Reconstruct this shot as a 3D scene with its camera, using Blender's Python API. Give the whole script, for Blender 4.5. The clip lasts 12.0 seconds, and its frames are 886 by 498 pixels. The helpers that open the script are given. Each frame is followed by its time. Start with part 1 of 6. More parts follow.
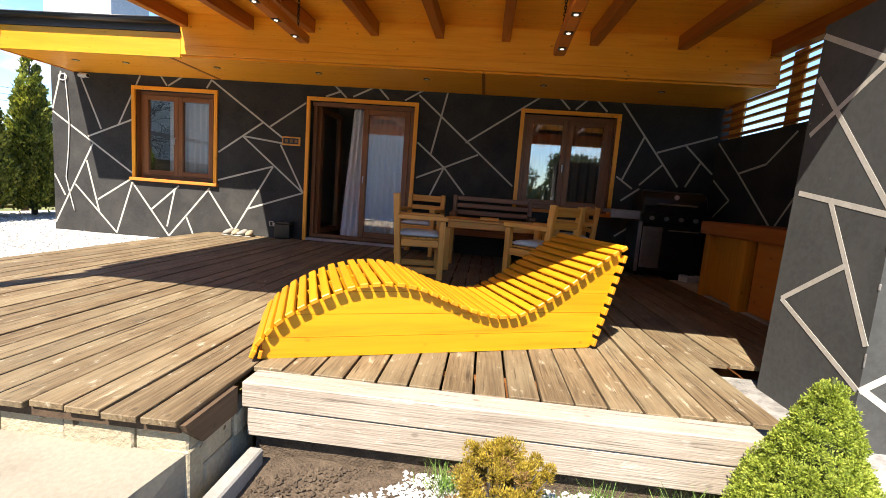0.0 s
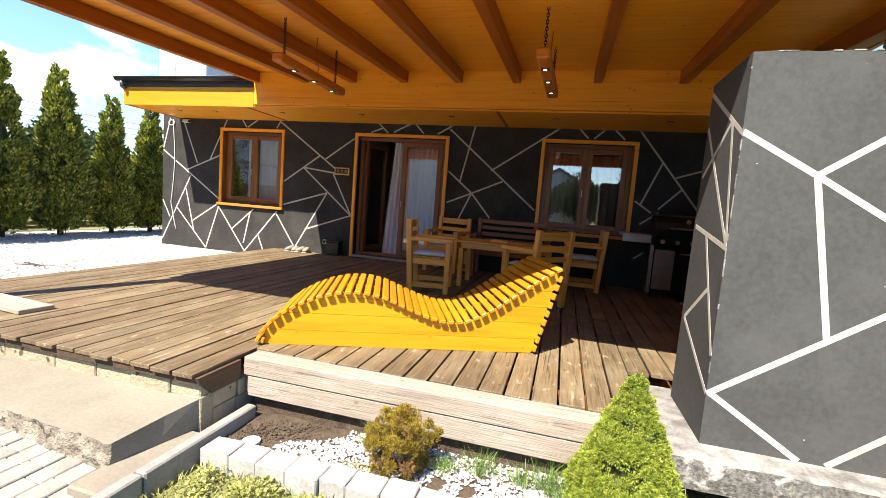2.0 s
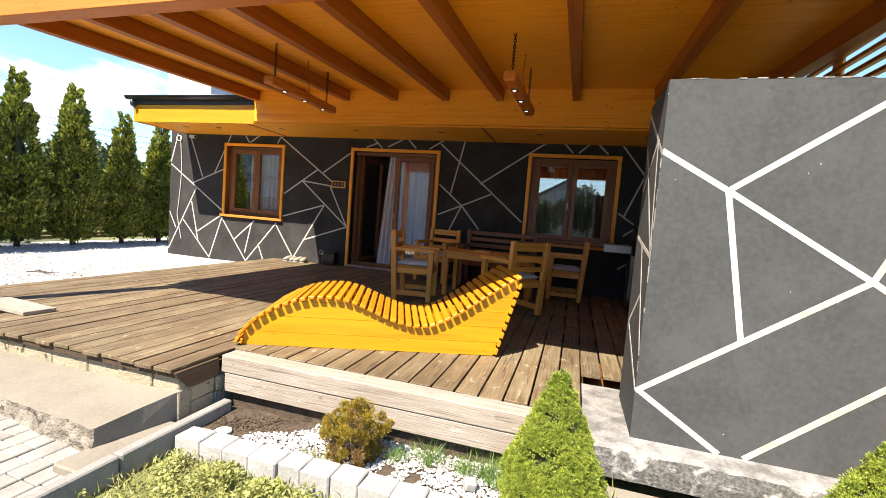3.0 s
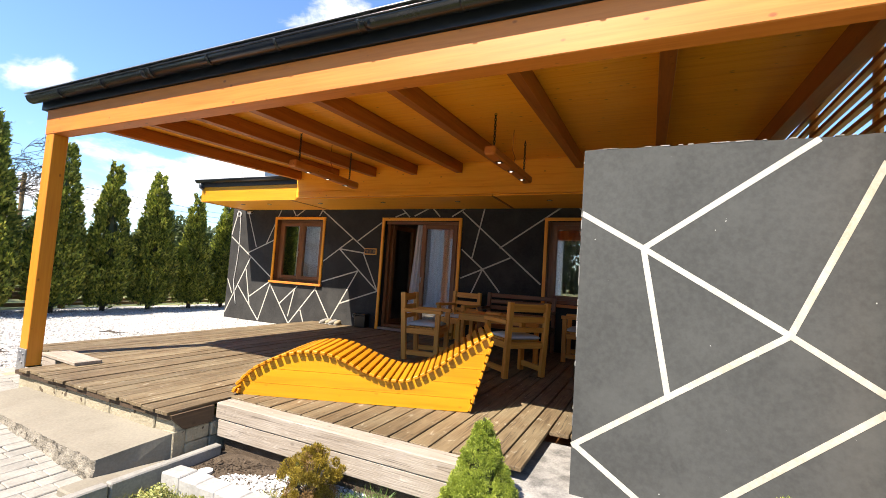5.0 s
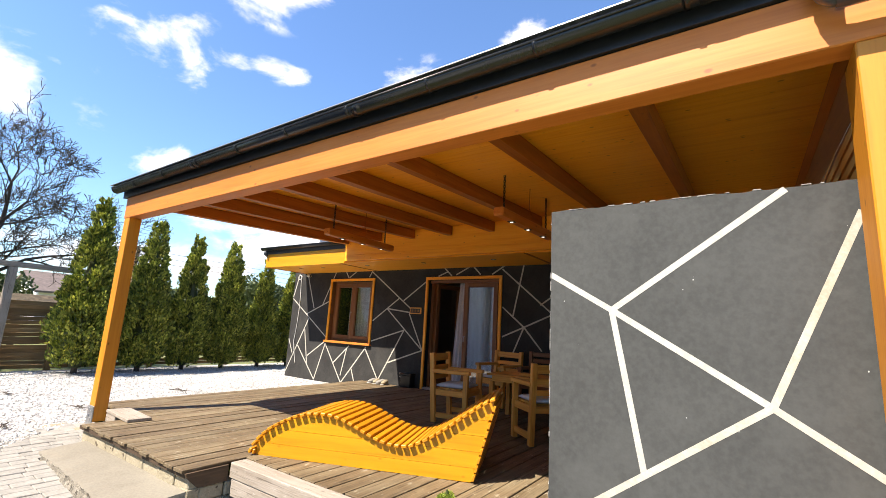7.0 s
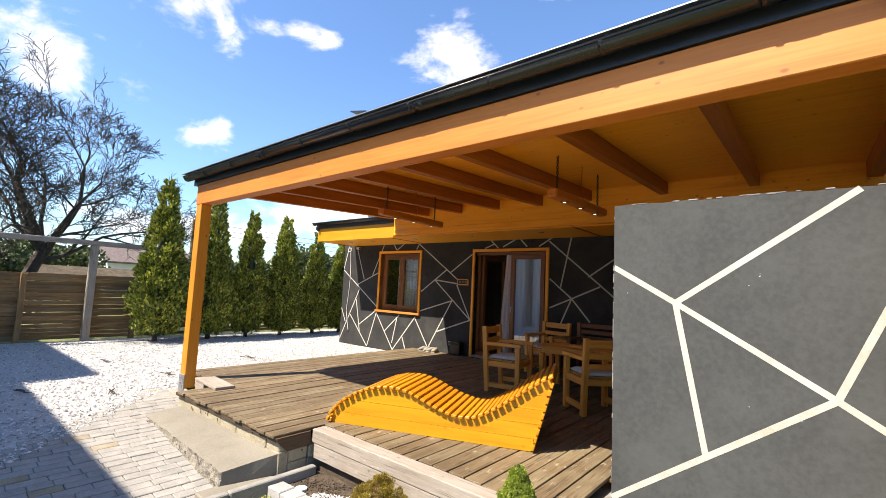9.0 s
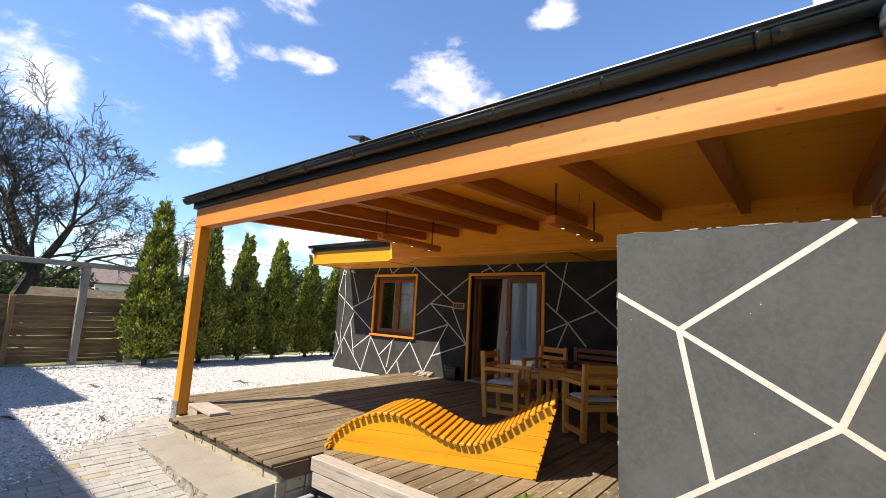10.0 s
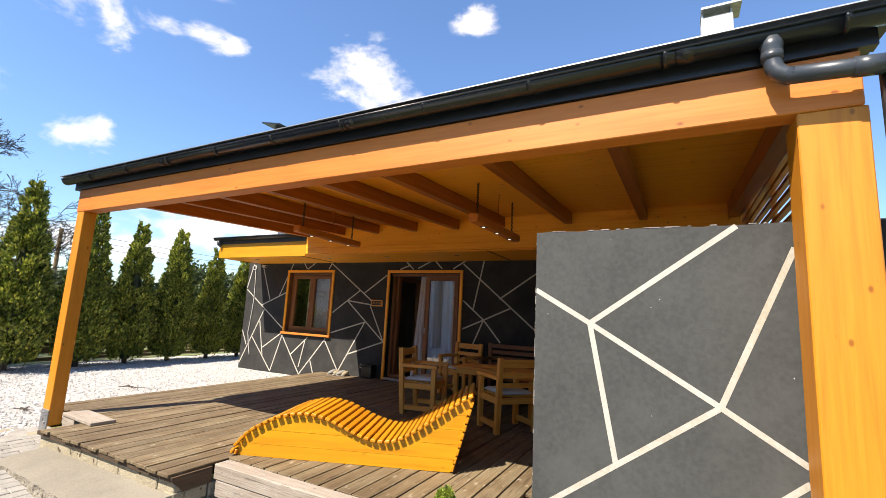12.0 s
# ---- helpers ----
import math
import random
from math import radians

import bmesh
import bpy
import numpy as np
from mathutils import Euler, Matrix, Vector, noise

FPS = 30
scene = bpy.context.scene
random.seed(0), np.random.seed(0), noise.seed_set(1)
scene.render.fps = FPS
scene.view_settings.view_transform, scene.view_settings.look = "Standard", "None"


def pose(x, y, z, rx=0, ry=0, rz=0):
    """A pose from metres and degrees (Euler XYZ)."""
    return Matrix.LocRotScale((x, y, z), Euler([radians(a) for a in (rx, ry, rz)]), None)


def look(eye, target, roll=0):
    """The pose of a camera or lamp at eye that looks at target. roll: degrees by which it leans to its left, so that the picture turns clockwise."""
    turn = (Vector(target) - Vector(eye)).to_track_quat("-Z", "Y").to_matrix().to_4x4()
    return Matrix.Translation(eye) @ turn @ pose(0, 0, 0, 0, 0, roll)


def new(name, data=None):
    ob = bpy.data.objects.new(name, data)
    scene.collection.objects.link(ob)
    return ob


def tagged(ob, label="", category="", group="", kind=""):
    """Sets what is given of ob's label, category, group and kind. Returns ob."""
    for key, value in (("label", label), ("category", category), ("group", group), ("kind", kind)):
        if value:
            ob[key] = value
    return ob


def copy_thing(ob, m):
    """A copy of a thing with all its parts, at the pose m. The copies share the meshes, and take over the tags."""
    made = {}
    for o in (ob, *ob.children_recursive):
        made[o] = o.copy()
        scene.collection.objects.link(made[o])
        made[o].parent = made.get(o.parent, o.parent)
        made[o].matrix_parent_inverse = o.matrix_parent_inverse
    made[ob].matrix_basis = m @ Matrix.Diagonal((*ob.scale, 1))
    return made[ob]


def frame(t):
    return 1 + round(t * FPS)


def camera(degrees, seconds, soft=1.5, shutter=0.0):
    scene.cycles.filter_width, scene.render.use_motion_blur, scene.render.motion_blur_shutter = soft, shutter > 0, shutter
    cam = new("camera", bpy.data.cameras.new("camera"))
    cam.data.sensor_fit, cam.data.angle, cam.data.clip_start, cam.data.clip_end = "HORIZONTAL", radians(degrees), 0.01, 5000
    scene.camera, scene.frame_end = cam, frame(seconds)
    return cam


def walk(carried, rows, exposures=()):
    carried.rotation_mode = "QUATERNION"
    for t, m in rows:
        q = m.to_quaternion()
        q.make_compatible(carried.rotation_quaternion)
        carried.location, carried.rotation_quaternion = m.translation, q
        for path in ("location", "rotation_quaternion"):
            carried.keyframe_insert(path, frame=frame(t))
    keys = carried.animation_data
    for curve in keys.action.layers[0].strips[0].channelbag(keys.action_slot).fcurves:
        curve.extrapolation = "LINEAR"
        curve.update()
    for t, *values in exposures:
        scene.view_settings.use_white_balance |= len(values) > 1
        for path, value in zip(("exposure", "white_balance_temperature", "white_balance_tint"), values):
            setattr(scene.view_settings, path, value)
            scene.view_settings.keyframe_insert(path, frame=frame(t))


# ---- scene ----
cam = camera(90.0, 12.0, 0.8)
PATH = [
    (0, (0.141, 0.169, 0.875), (-0.029, 2.146, 0.628), 4.4),
    (0.5, (0.328, -0.036, 0.898), (0.027, 1.928, 0.673), 4.4),
    (1, (0.563, -0.155, 0.933), (0.154, 1.791, 0.721), 4.3),
    (1.5, (0.798, -0.256, 0.989), (0.321, 1.675, 0.785), 4.3),
    (2, (0.998, -0.353, 1.03), (0.484, 1.57, 0.834), 4.4),
    (2.5, (1.203, -0.449, 1.045), (0.663, 1.468, 0.863), 4.5),
    (3, (1.384, -0.492, 1.054), (0.819, 1.421, 0.908), 4.5),
    (3.2, (1.468, -0.501, 1.068), (0.89, 1.41, 0.945), 4.4),
    (5, (2.147, -0.524, 1.068), (1.299, 1.283, 1.197), 3.8),
    (5.5, (2.328, -0.425, 1.083), (1.4, 1.336, 1.271), 3.7),
    (6, (2.484, -0.353, 1.093), (1.491, 1.365, 1.343), 3.5),
    (6.5, (2.631, -0.289, 1.109), (1.573, 1.38, 1.417), 3.4),
    (7, (2.716, -0.299, 1.153), (1.584, 1.311, 1.509), 3.2),
    (9, (2.681, -0.571, 1.312), (1.408, 0.961, 1.495), 2.7),
    (9.5, (2.663, -0.631, 1.321), (1.398, 0.903, 1.538), 2.8),
    (10, (2.638, -0.663, 1.329), (1.398, 0.879, 1.614), 2.9),
    (10.5, (2.613, -0.657, 1.31), (1.424, 0.915, 1.646), 3.0),
    (11, (2.585, -0.642, 1.297), (1.478, 0.988, 1.639), 3.0),
    (11.5, (2.576, -0.65, 1.299), (1.564, 1.044, 1.622), 3.0),
    (12, (2.576, -0.671, 1.299), (1.648, 1.075, 1.597), 2.9),
]
walk(cam, [(t, look(eye, target, roll)) for t, eye, target, roll in PATH],
     exposures=((0, 1.74, 7200, 14), (3, 1.62, 7200, 14), (6, 1.45, 7150, 14), (9.5, 1.28, 7200, 14), (10.4, 1.14, 7200, 14), (11.2, 1.24, 7250, 14), (12, 1.22, 7250, 14)))

# ---- world, sun, exposure ----
SUN_TO = Vector((-0.24, -0.704, 1.0)).normalized()
ELEV = math.asin(SUN_TO.z)
AZIM = math.atan2(SUN_TO.x, SUN_TO.y)

world = bpy.data.worlds.new("day_sky")
scene.world = world
world.use_nodes = True
wn, wl = world.node_tree.nodes, world.node_tree.links
wn.clear()
w_out = wn.new("ShaderNodeOutputWorld")
w_bg = wn.new("ShaderNodeBackground")
w_bg.inputs["Strength"].default_value = 0.092
sky = wn.new("ShaderNodeTexSky")
sky.sky_type = "NISHITA"
sky.sun_disc = False
sky.sun_elevation = ELEV
sky.sun_rotation = AZIM
sky.air_density, sky.dust_density, sky.ozone_density = 1.2, 0.25, 3.0
w_tc = wn.new("ShaderNodeTexCoord")


def wmath(op, a, b=None, c=None):
    n = wn.new("ShaderNodeMath")
    n.operation = op
    for i, v in enumerate((a, b, c)):
        if v is None:
            continue
        if isinstance(v, (int, float)):
            n.inputs[i].default_value = v
        else:
            wl.new(v, n.inputs[i])
    return n.outputs[0]


def cloud(direction, radius, flat):
    """A soft patch round a direction, where clouds gather."""
    d = Vector(direction).normalized()
    sub = wn.new("ShaderNodeVectorMath")
    sub.operation = "SUBTRACT"
    wl.new(w_tc.outputs["Generated"], sub.inputs[0])
    sub.inputs[1].default_value = d
    mul = wn.new("ShaderNodeVectorMath")
    mul.operation = "MULTIPLY"
    wl.new(sub.outputs[0], mul.inputs[0])
    mul.inputs[1].default_value = (1 / radius, 1 / radius, 1 / (radius * flat))
    ln = wn.new("ShaderNodeVectorMath")
    ln.operation = "LENGTH"
    wl.new(mul.outputs[0], ln.inputs[0])
    return wmath("MAXIMUM", wmath("SUBTRACT", 1.0, ln.outputs["Value"]), 0.0)


w_map = wn.new("ShaderNodeMapping")
w_map.inputs["Scale"].default_value = (1.0, 1.0, 1.7)
wl.new(w_tc.outputs["Generated"], w_map.inputs[0])
w_noise = wn.new("ShaderNodeTexNoise")
w_noise.inputs["Scale"].default_value = 9.0
w_noise.inputs["Detail"].default_value = 9.0
w_noise.inputs["Roughness"].default_value = 0.58
w_noise.inputs["Distortion"].default_value = 0.25
wl.new(w_map.outputs[0], w_noise.inputs["Vector"])
field = None
for direction, radius, flat in (
    ((-0.842, 0.285, 0.49), 0.115, 0.8), ((-0.818, 0.33, 0.455), 0.075, 0.8), ((-0.79, 0.385, 0.48), 0.085, 0.5), ((-0.755, 0.44, 0.485), 0.075, 0.4), ((-0.72, 0.49, 0.478), 0.06, 0.35),
    ((-0.566, 0.672, 0.477), 0.155, 0.6), ((-0.885, 0.37, 0.282), 0.085, 0.55), ((-0.90, 0.33, 0.268), 0.06, 0.6),
    ((-0.94, 0.11, 0.345), 0.17, 0.55), ((-0.70, 0.40, 0.60), 0.13, 0.5), ((-0.342, 0.735, 0.585), 0.06, 0.7),
    ((-0.80, 0.57, 0.17), 0.30, 0.3), ((-0.93, 0.36, 0.10), 0.30, 0.2), ((0.3, -0.8, 0.5), 0.18, 0.5),
    ((0.8, -0.3, 0.35), 0.22, 0.5), ((-0.6, -0.6, 0.5), 0.16, 0.5), ((0.7, 0.6, 0.3), 0.25, 0.5), ((0.1, -0.97, 0.14), 0.22, 0.4)):
    one = cloud(direction, radius, flat)
    field = one if field is None else wmath("MAXIMUM", field, one)
w_dens = wmath("ADD", wmath("MULTIPLY", field, 0.60), wmath("MULTIPLY", wmath("SUBTRACT", w_noise.outputs["Fac"], 0.5), 1.9))
w_ramp = wn.new("ShaderNodeMapRange")
w_ramp.interpolation_type = "SMOOTHSTEP"
w_ramp.inputs["From Min"].default_value = 0.17
w_ramp.inputs["From Max"].default_value = 0.66
wl.new(w_dens, w_ramp.inputs["Value"])
w_gate = wn.new("ShaderNodeMapRange")
w_gate.inputs["From Min"].default_value = 0.0
w_gate.inputs["From Max"].default_value = 0.22
wl.new(field, w_gate.inputs["Value"])
w_mix = wn.new("ShaderNodeMix")
w_mix.data_type = "RGBA"
wl.new(wmath("MULTIPLY", wmath("MULTIPLY", w_ramp.outputs[0], w_gate.outputs[0]), 0.96), w_mix.inputs["Factor"])
w_tint = wn.new("ShaderNodeMix")
w_tint.data_type, w_tint.blend_type = "RGBA", "MULTIPLY"
w_tint.inputs["Factor"].default_value = 1.0
w_tint.inputs["B"].default_value = (0.72, 0.94, 1.20, 1)
wl.new(sky.outputs[0], w_tint.inputs["A"])
wl.new(w_tint.outputs["Result"], w_mix.inputs["A"])
w_mix.inputs["B"].default_value = (6.2, 6.4, 6.8, 1)
wl.new(w_mix.outputs["Result"], w_bg.inputs["Color"])
wl.new(w_bg.outputs[0], w_out.inputs[0])

sun = new("sun", bpy.data.lights.new("sun", "SUN"))
sun.data.energy, sun.data.angle, sun.data.color = 4.6, radians(0.53), (1.0, 0.955, 0.88)
sun.matrix_world = look(SUN_TO * 30, (0, 0, 0))


# ---- materials ----
def shader(name, rough=0.6, metal=0.0):
    m = bpy.data.materials.new(name)
    m.use_nodes = True
    b = m.node_tree.nodes["Principled BSDF"]
    b.inputs["Roughness"].default_value = rough
    b.inputs["Metallic"].default_value = metal
    return m, m.node_tree.nodes, m.node_tree.links, b


def ramp(nodes, stops):
    r = nodes.new("ShaderNodeValToRGB")
    e = r.color_ramp.elements
    while len(e) < len(stops):
        e.new(0.5)
    for el, (p, c) in zip(e, stops):
        el.position, el.color = p, (*c, 1)
    return r


def coords(nodes, links, scale, rnd=0.0):
    """Object coordinates, scaled, each object shifted by its own random amount."""
    tc, mp = nodes.new("ShaderNodeTexCoord"), nodes.new("ShaderNodeMapping")
    mp.inputs["Scale"].default_value = scale
    links.new(tc.outputs["Object"], mp.inputs["Vector"])
    if rnd:
        oi, ml = nodes.new("ShaderNodeObjectInfo"), nodes.new("ShaderNodeMath")
        ml.operation = "MULTIPLY"
        ml.inputs[1].default_value = rnd
        links.new(oi.outputs["Random"], ml.inputs[0])
        links.new(ml.outputs[0], mp.inputs["Location"])
    return mp.outputs[0]


def noise_tex(nodes, links, vec, scale, detail=5.0, rough=0.55, dist=0.0):
    n = nodes.new("ShaderNodeTexNoise")
    n.inputs["Scale"].default_value, n.inputs["Detail"].default_value = scale, detail
    n.inputs["Roughness"].default_value, n.inputs["Distortion"].default_value = rough, dist
    links.new(vec, n.inputs["Vector"])
    return n.outputs["Fac"]


def mixc(nodes, links, fac, a, b, mode="MIX"):
    m = nodes.new("ShaderNodeMix")
    m.data_type, m.blend_type = "RGBA", mode
    for sock, v in (("Factor", fac), ("A", a), ("B", b)):
        if isinstance(v, (int, float)):
            m.inputs[sock].default_value = v
        elif isinstance(v, tuple):
            m.inputs[sock].default_value = (*v, 1)
        else:
            links.new(v, m.inputs[sock])
    return m.outputs["Result"]


def bump(nodes, links, b, height, strength=0.3, dist=0.01):
    n = nodes.new("ShaderNodeBump")
    n.inputs["Strength"].default_value, n.inputs["Distance"].default_value = strength, dist
    links.new(height, n.inputs["Height"])
    links.new(n.outputs[0], b.inputs["Normal"])


def wood(name, light, mid, dark, axis="x", rough=0.45, knots=0.6, grain=1.0, wear=None, vary=0.25, bumpy=0.15, fibre=0.22, scuff=None, cracks=0.0):
    """Grained wood along an axis, with knots, board-to-board change and, where given, a worn grey colour."""
    m, n, l, b = shader(name, rough)
    k = "xyz".index(axis)
    s = [26.0 * grain] * 3
    s[k] = 1.3 * grain
    g = noise_tex(n, l, coords(n, l, s, 37.0), 1.0, 6.0, 0.6, 0.6)
    s2 = [90.0 * grain] * 3
    s2[k] = 4.0 * grain
    fine = noise_tex(n, l, coords(n, l, s2, 11.0), 1.0, 3.0)
    r = ramp(n, ((0.28, dark), (0.5, mid), (0.72, light)))
    l.new(g, r.inputs[0])
    col = mixc(n, l, fibre, r.outputs[0], ramp_of(n, l, fine, dark, light))
    if knots:
        s3 = [10.0] * 3
        s3[k] = 6.0
        v = n.new("ShaderNodeTexVoronoi")
        v.inputs["Scale"].default_value = 1.0
        l.new(coords(n, l, s3, 23.0), v.inputs["Vector"])
        kr = ramp(n, ((0.06, (1, 1, 1)), (0.13, (0, 0, 0))))
        l.new(v.outputs["Distance"], kr.inputs[0])
        kf = n.new("ShaderNodeMath")
        kf.operation = "MULTIPLY"
        kf.inputs[1].default_value = knots
        l.new(kr.outputs[0], kf.inputs[0])
        col = mixc(n, l, kf.outputs[0], col, tuple(c * 0.35 for c in dark))
    if wear:
        big = noise_tex(n, l, coords(n, l, (2.2, 2.2, 2.2), 5.0), 1.0, 4.0)
        wr = ramp(n, ((0.42, (0, 0, 0)), (0.66, (1, 1, 1))))
        l.new(big, wr.inputs[0])
        col = mixc(n, l, wr.outputs[0], col, mixc(n, l, 0.5, wear, col))
    if scuff:
        s4 = [30.0] * 3
        s4[k] = 9.0
        sc = noise_tex(n, l, coords(n, l, s4, 17.0), 1.0, 5.0, 0.65)
        sr = ramp(n, ((0.60, (0, 0, 0)), (0.70, (0.75, 0.75, 0.75))))
        l.new(sc, sr.inputs[0])
        col = mixc(n, l, sr.outputs[0], col, scuff)
    if cracks:
        s5 = [75.0] * 3
        s5[k] = 2.2
        ck = noise_tex(n, l, coords(n, l, s5, 29.0), 1.0, 4.0, 0.6, 0.4)
        cr = ramp(n, ((0.60, (0, 0, 0)), (0.67, (cracks, cracks, cracks))))
        l.new(ck, cr.inputs[0])
        col = mixc(n, l, cr.outputs[0], col, tuple(c * 0.45 for c in dark))
    oi = n.new("ShaderNodeObjectInfo")
    hv = n.new("ShaderNodeHueSaturation")
    mr = n.new("ShaderNodeMapRange")
    mr.inputs["To Min"].default_value, mr.inputs["To Max"].default_value = 1 - vary, 1 + vary
    l.new(oi.outputs["Random"], mr.inputs["Value"])
    l.new(mr.outputs[0], hv.inputs["Value"])
    l.new(col, hv.inputs["Color"])
    l.new(hv.outputs[0], b.inputs["Base Color"])
    bump(n, l, b, fine, bumpy, 0.004)
    return m


def ramp_of(n, l, fac, a, c):
    r = ramp(n, ((0.35, a), (0.65, c)))
    l.new(fac, r.inputs[0])
    return r.outputs[0]


def plain(name, c1, c2, rough=0.6, metal=0.0, scale=6.0, fine=60.0, bumpy=0.15, dist=0.004, speck=None, island=False, stops=(0.35, 0.65), scuff=None, gloss=None):
    """A mottled surface in two scales, with optional light or dark specks."""
    m, n, l, b = shader(name, rough, metal)
    vec = coords(n, l, (1, 1, 1), 9.0)
    g = noise_tex(n, l, vec, scale, 5.0, 0.6, 0.3)
    r = ramp(n, ((stops[0], c1), (stops[1], c2)))
    l.new(g, r.inputs[0])
    col = r.outputs[0]
    f = noise_tex(n, l, vec, fine, 4.0)
    col = mixc(n, l, 0.18, col, ramp_of(n, l, f, tuple(c * 0.6 for c in c1), tuple(min(1, c * 1.3) for c in c2)))
    if scuff:
        rub = noise_tex(n, l, vec, 2.3, 6.0, 0.62, 0.15)
        rr = ramp(n, ((0.52, (0, 0, 0)), (0.74, (0.8, 0.8, 0.8))))
        l.new(rub, rr.inputs[0])
        col = mixc(n, l, rr.outputs[0], col, scuff)
    if gloss is not None:
        b.inputs["Specular IOR Level"].default_value = gloss
    if speck:
        v = noise_tex(n, l, vec, speck[1], 2.0)
        sr = ramp(n, ((speck[2], (0, 0, 0)), (speck[2] + 0.02, (1, 1, 1))))
        l.new(v, sr.inputs[0])
        col = mixc(n, l, sr.outputs[0], col, speck[0])
    if island:
        geo, hv, mr = n.new("ShaderNodeNewGeometry"), n.new("ShaderNodeHueSaturation"), n.new("ShaderNodeMapRange")
        mr.inputs["To Min"].default_value, mr.inputs["To Max"].default_value = 0.55, 1.35
        l.new(geo.outputs["Random Per Island"], mr.inputs["Value"])
        l.new(mr.outputs[0], hv.inputs["Value"])
        l.new(col, hv.inputs["Color"])
        col = hv.outputs[0]
    l.new(col, b.inputs["Base Color"])
    bump(n, l, b, f, bumpy, dist)
    return m


def leafy(name, c1, c2, c3, scale=3.0):
    """Foliage: colour by leaf and by larger patches, a little light through the leaves."""
    m, n, l, b = shader(name, 0.55)
    geo = n.new("ShaderNodeNewGeometry")
    r = ramp(n, ((0.0, c1), (0.55, c2), (1.0, c3)))
    l.new(geo.outputs["Random Per Island"], r.inputs[0])
    big = noise_tex(n, l, coords(n, l, (1, 1, 1), 9.0), scale, 3.0)
    col = mixc(n, l, ramp_of(n, l, big, (0, 0, 0), (0.5, 0.5, 0.5)), r.outputs[0], c1)
    l.new(col, b.inputs["Base Color"])
    tr, mx = n.new("ShaderNodeBsdfTranslucent"), n.new("ShaderNodeMixShader")
    l.new(col, tr.inputs["Color"])
    mx.inputs[0].default_value = 0.25
    l.new(b.outputs[0], mx.inputs[1])
    l.new(tr.outputs[0], mx.inputs[2])
    l.new(mx.outputs[0], n["Material Output"].inputs["Surface"])
    return m


def glass(name, gloss=0.85):
    m = bpy.data.materials.new(name)
    m.use_nodes = True
    n, l = m.node_tree.nodes, m.node_tree.links
    n.clear()
    out, mx = n.new("ShaderNodeOutputMaterial"), n.new("ShaderNodeMixShader")
    t, g, f = n.new("ShaderNodeBsdfTransparent"), n.new("ShaderNodeBsdfGlossy"), n.new("ShaderNodeLayerWeight")
    t.inputs["Color"].default_value = (0.95, 0.965, 0.965, 1)
    g.inputs["Roughness"].default_value = 0.0
    f.inputs["Blend"].default_value = 0.5
    pw, ad = n.new("ShaderNodeMath"), n.new("ShaderNodeMath")
    pw.operation, ad.operation = "POWER", "MULTIPLY_ADD"
    pw.inputs[1].default_value = 4.0
    ad.inputs[1].default_value, ad.inputs[2].default_value = 0.76, 0.22
    l.new(f.outputs["Facing"], pw.inputs[0])
    l.new(pw.outputs[0], ad.inputs[0])
    l.new(ad.outputs[0], mx.inputs[0])
    l.new(t.outputs[0], mx.inputs[1])
    l.new(g.outputs[0], mx.inputs[2])
    l.new(mx.outputs[0], out.inputs[0])
    return m


def lace(name, colour, cover):
    m = bpy.data.materials.new(name)
    m.use_nodes = True
    n, l = m.node_tree.nodes, m.node_tree.links
    n.clear()
    out, mx, mx2 = n.new("ShaderNodeOutputMaterial"), n.new("ShaderNodeMixShader"), n.new("ShaderNodeMixShader")
    t, d, s = n.new("ShaderNodeBsdfTransparent"), n.new("ShaderNodeBsdfDiffuse"), n.new("ShaderNodeBsdfTranslucent")
    d.inputs["Color"].default_value = s.inputs["Color"].default_value = (*colour, 1)
    mx2.inputs[0].default_value = 0.3
    l.new(d.outputs[0], mx2.inputs[1])
    l.new(s.outputs[0], mx2.inputs[2])
    v = noise_tex(n, l, coords(n, l, (1, 1, 1)), 160.0, 2.0)
    r = ramp(n, ((0.35, (cover - 0.15,) * 3), (0.65, (min(1, cover + 0.15),) * 3)))
    l.new(v, r.inputs[0])
    l.new(r.outputs[0], mx.inputs[0])
    l.new(t.outputs[0], mx.inputs[1])
    l.new(mx2.outputs[0], mx.inputs[2])
    l.new(mx.outputs[0], out.inputs[0])
    return m


M = {}
# House paint darkened for its shade, front wall paint lightened for its sun.
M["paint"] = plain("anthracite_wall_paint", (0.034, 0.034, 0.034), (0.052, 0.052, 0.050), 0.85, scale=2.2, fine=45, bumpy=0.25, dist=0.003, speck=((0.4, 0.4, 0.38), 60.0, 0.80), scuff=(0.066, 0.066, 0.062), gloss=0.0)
M["sunlit_chalky"] = plain("sun_lifted_weathered_paint", (0.056, 0.058, 0.056), (0.0733, 0.076, 0.073), 0.85, scale=1.3, fine=38, bumpy=0.2, dist=0.003, speck=((0.434, 0.45, 0.42), 34.0, 0.775), scuff=(0.0849, 0.088, 0.084), gloss=0.1)
M["stripe"] = plain("white_stripe_paint", (0.38, 0.367, 0.319), (0.453, 0.441, 0.392), 0.7, scale=9, bumpy=0.1)
M["stripe_cream"] = plain("cream_stripe_paint", (0.367, 0.33, 0.248), (0.453, 0.428, 0.379), 0.7, scale=5, bumpy=0.1)
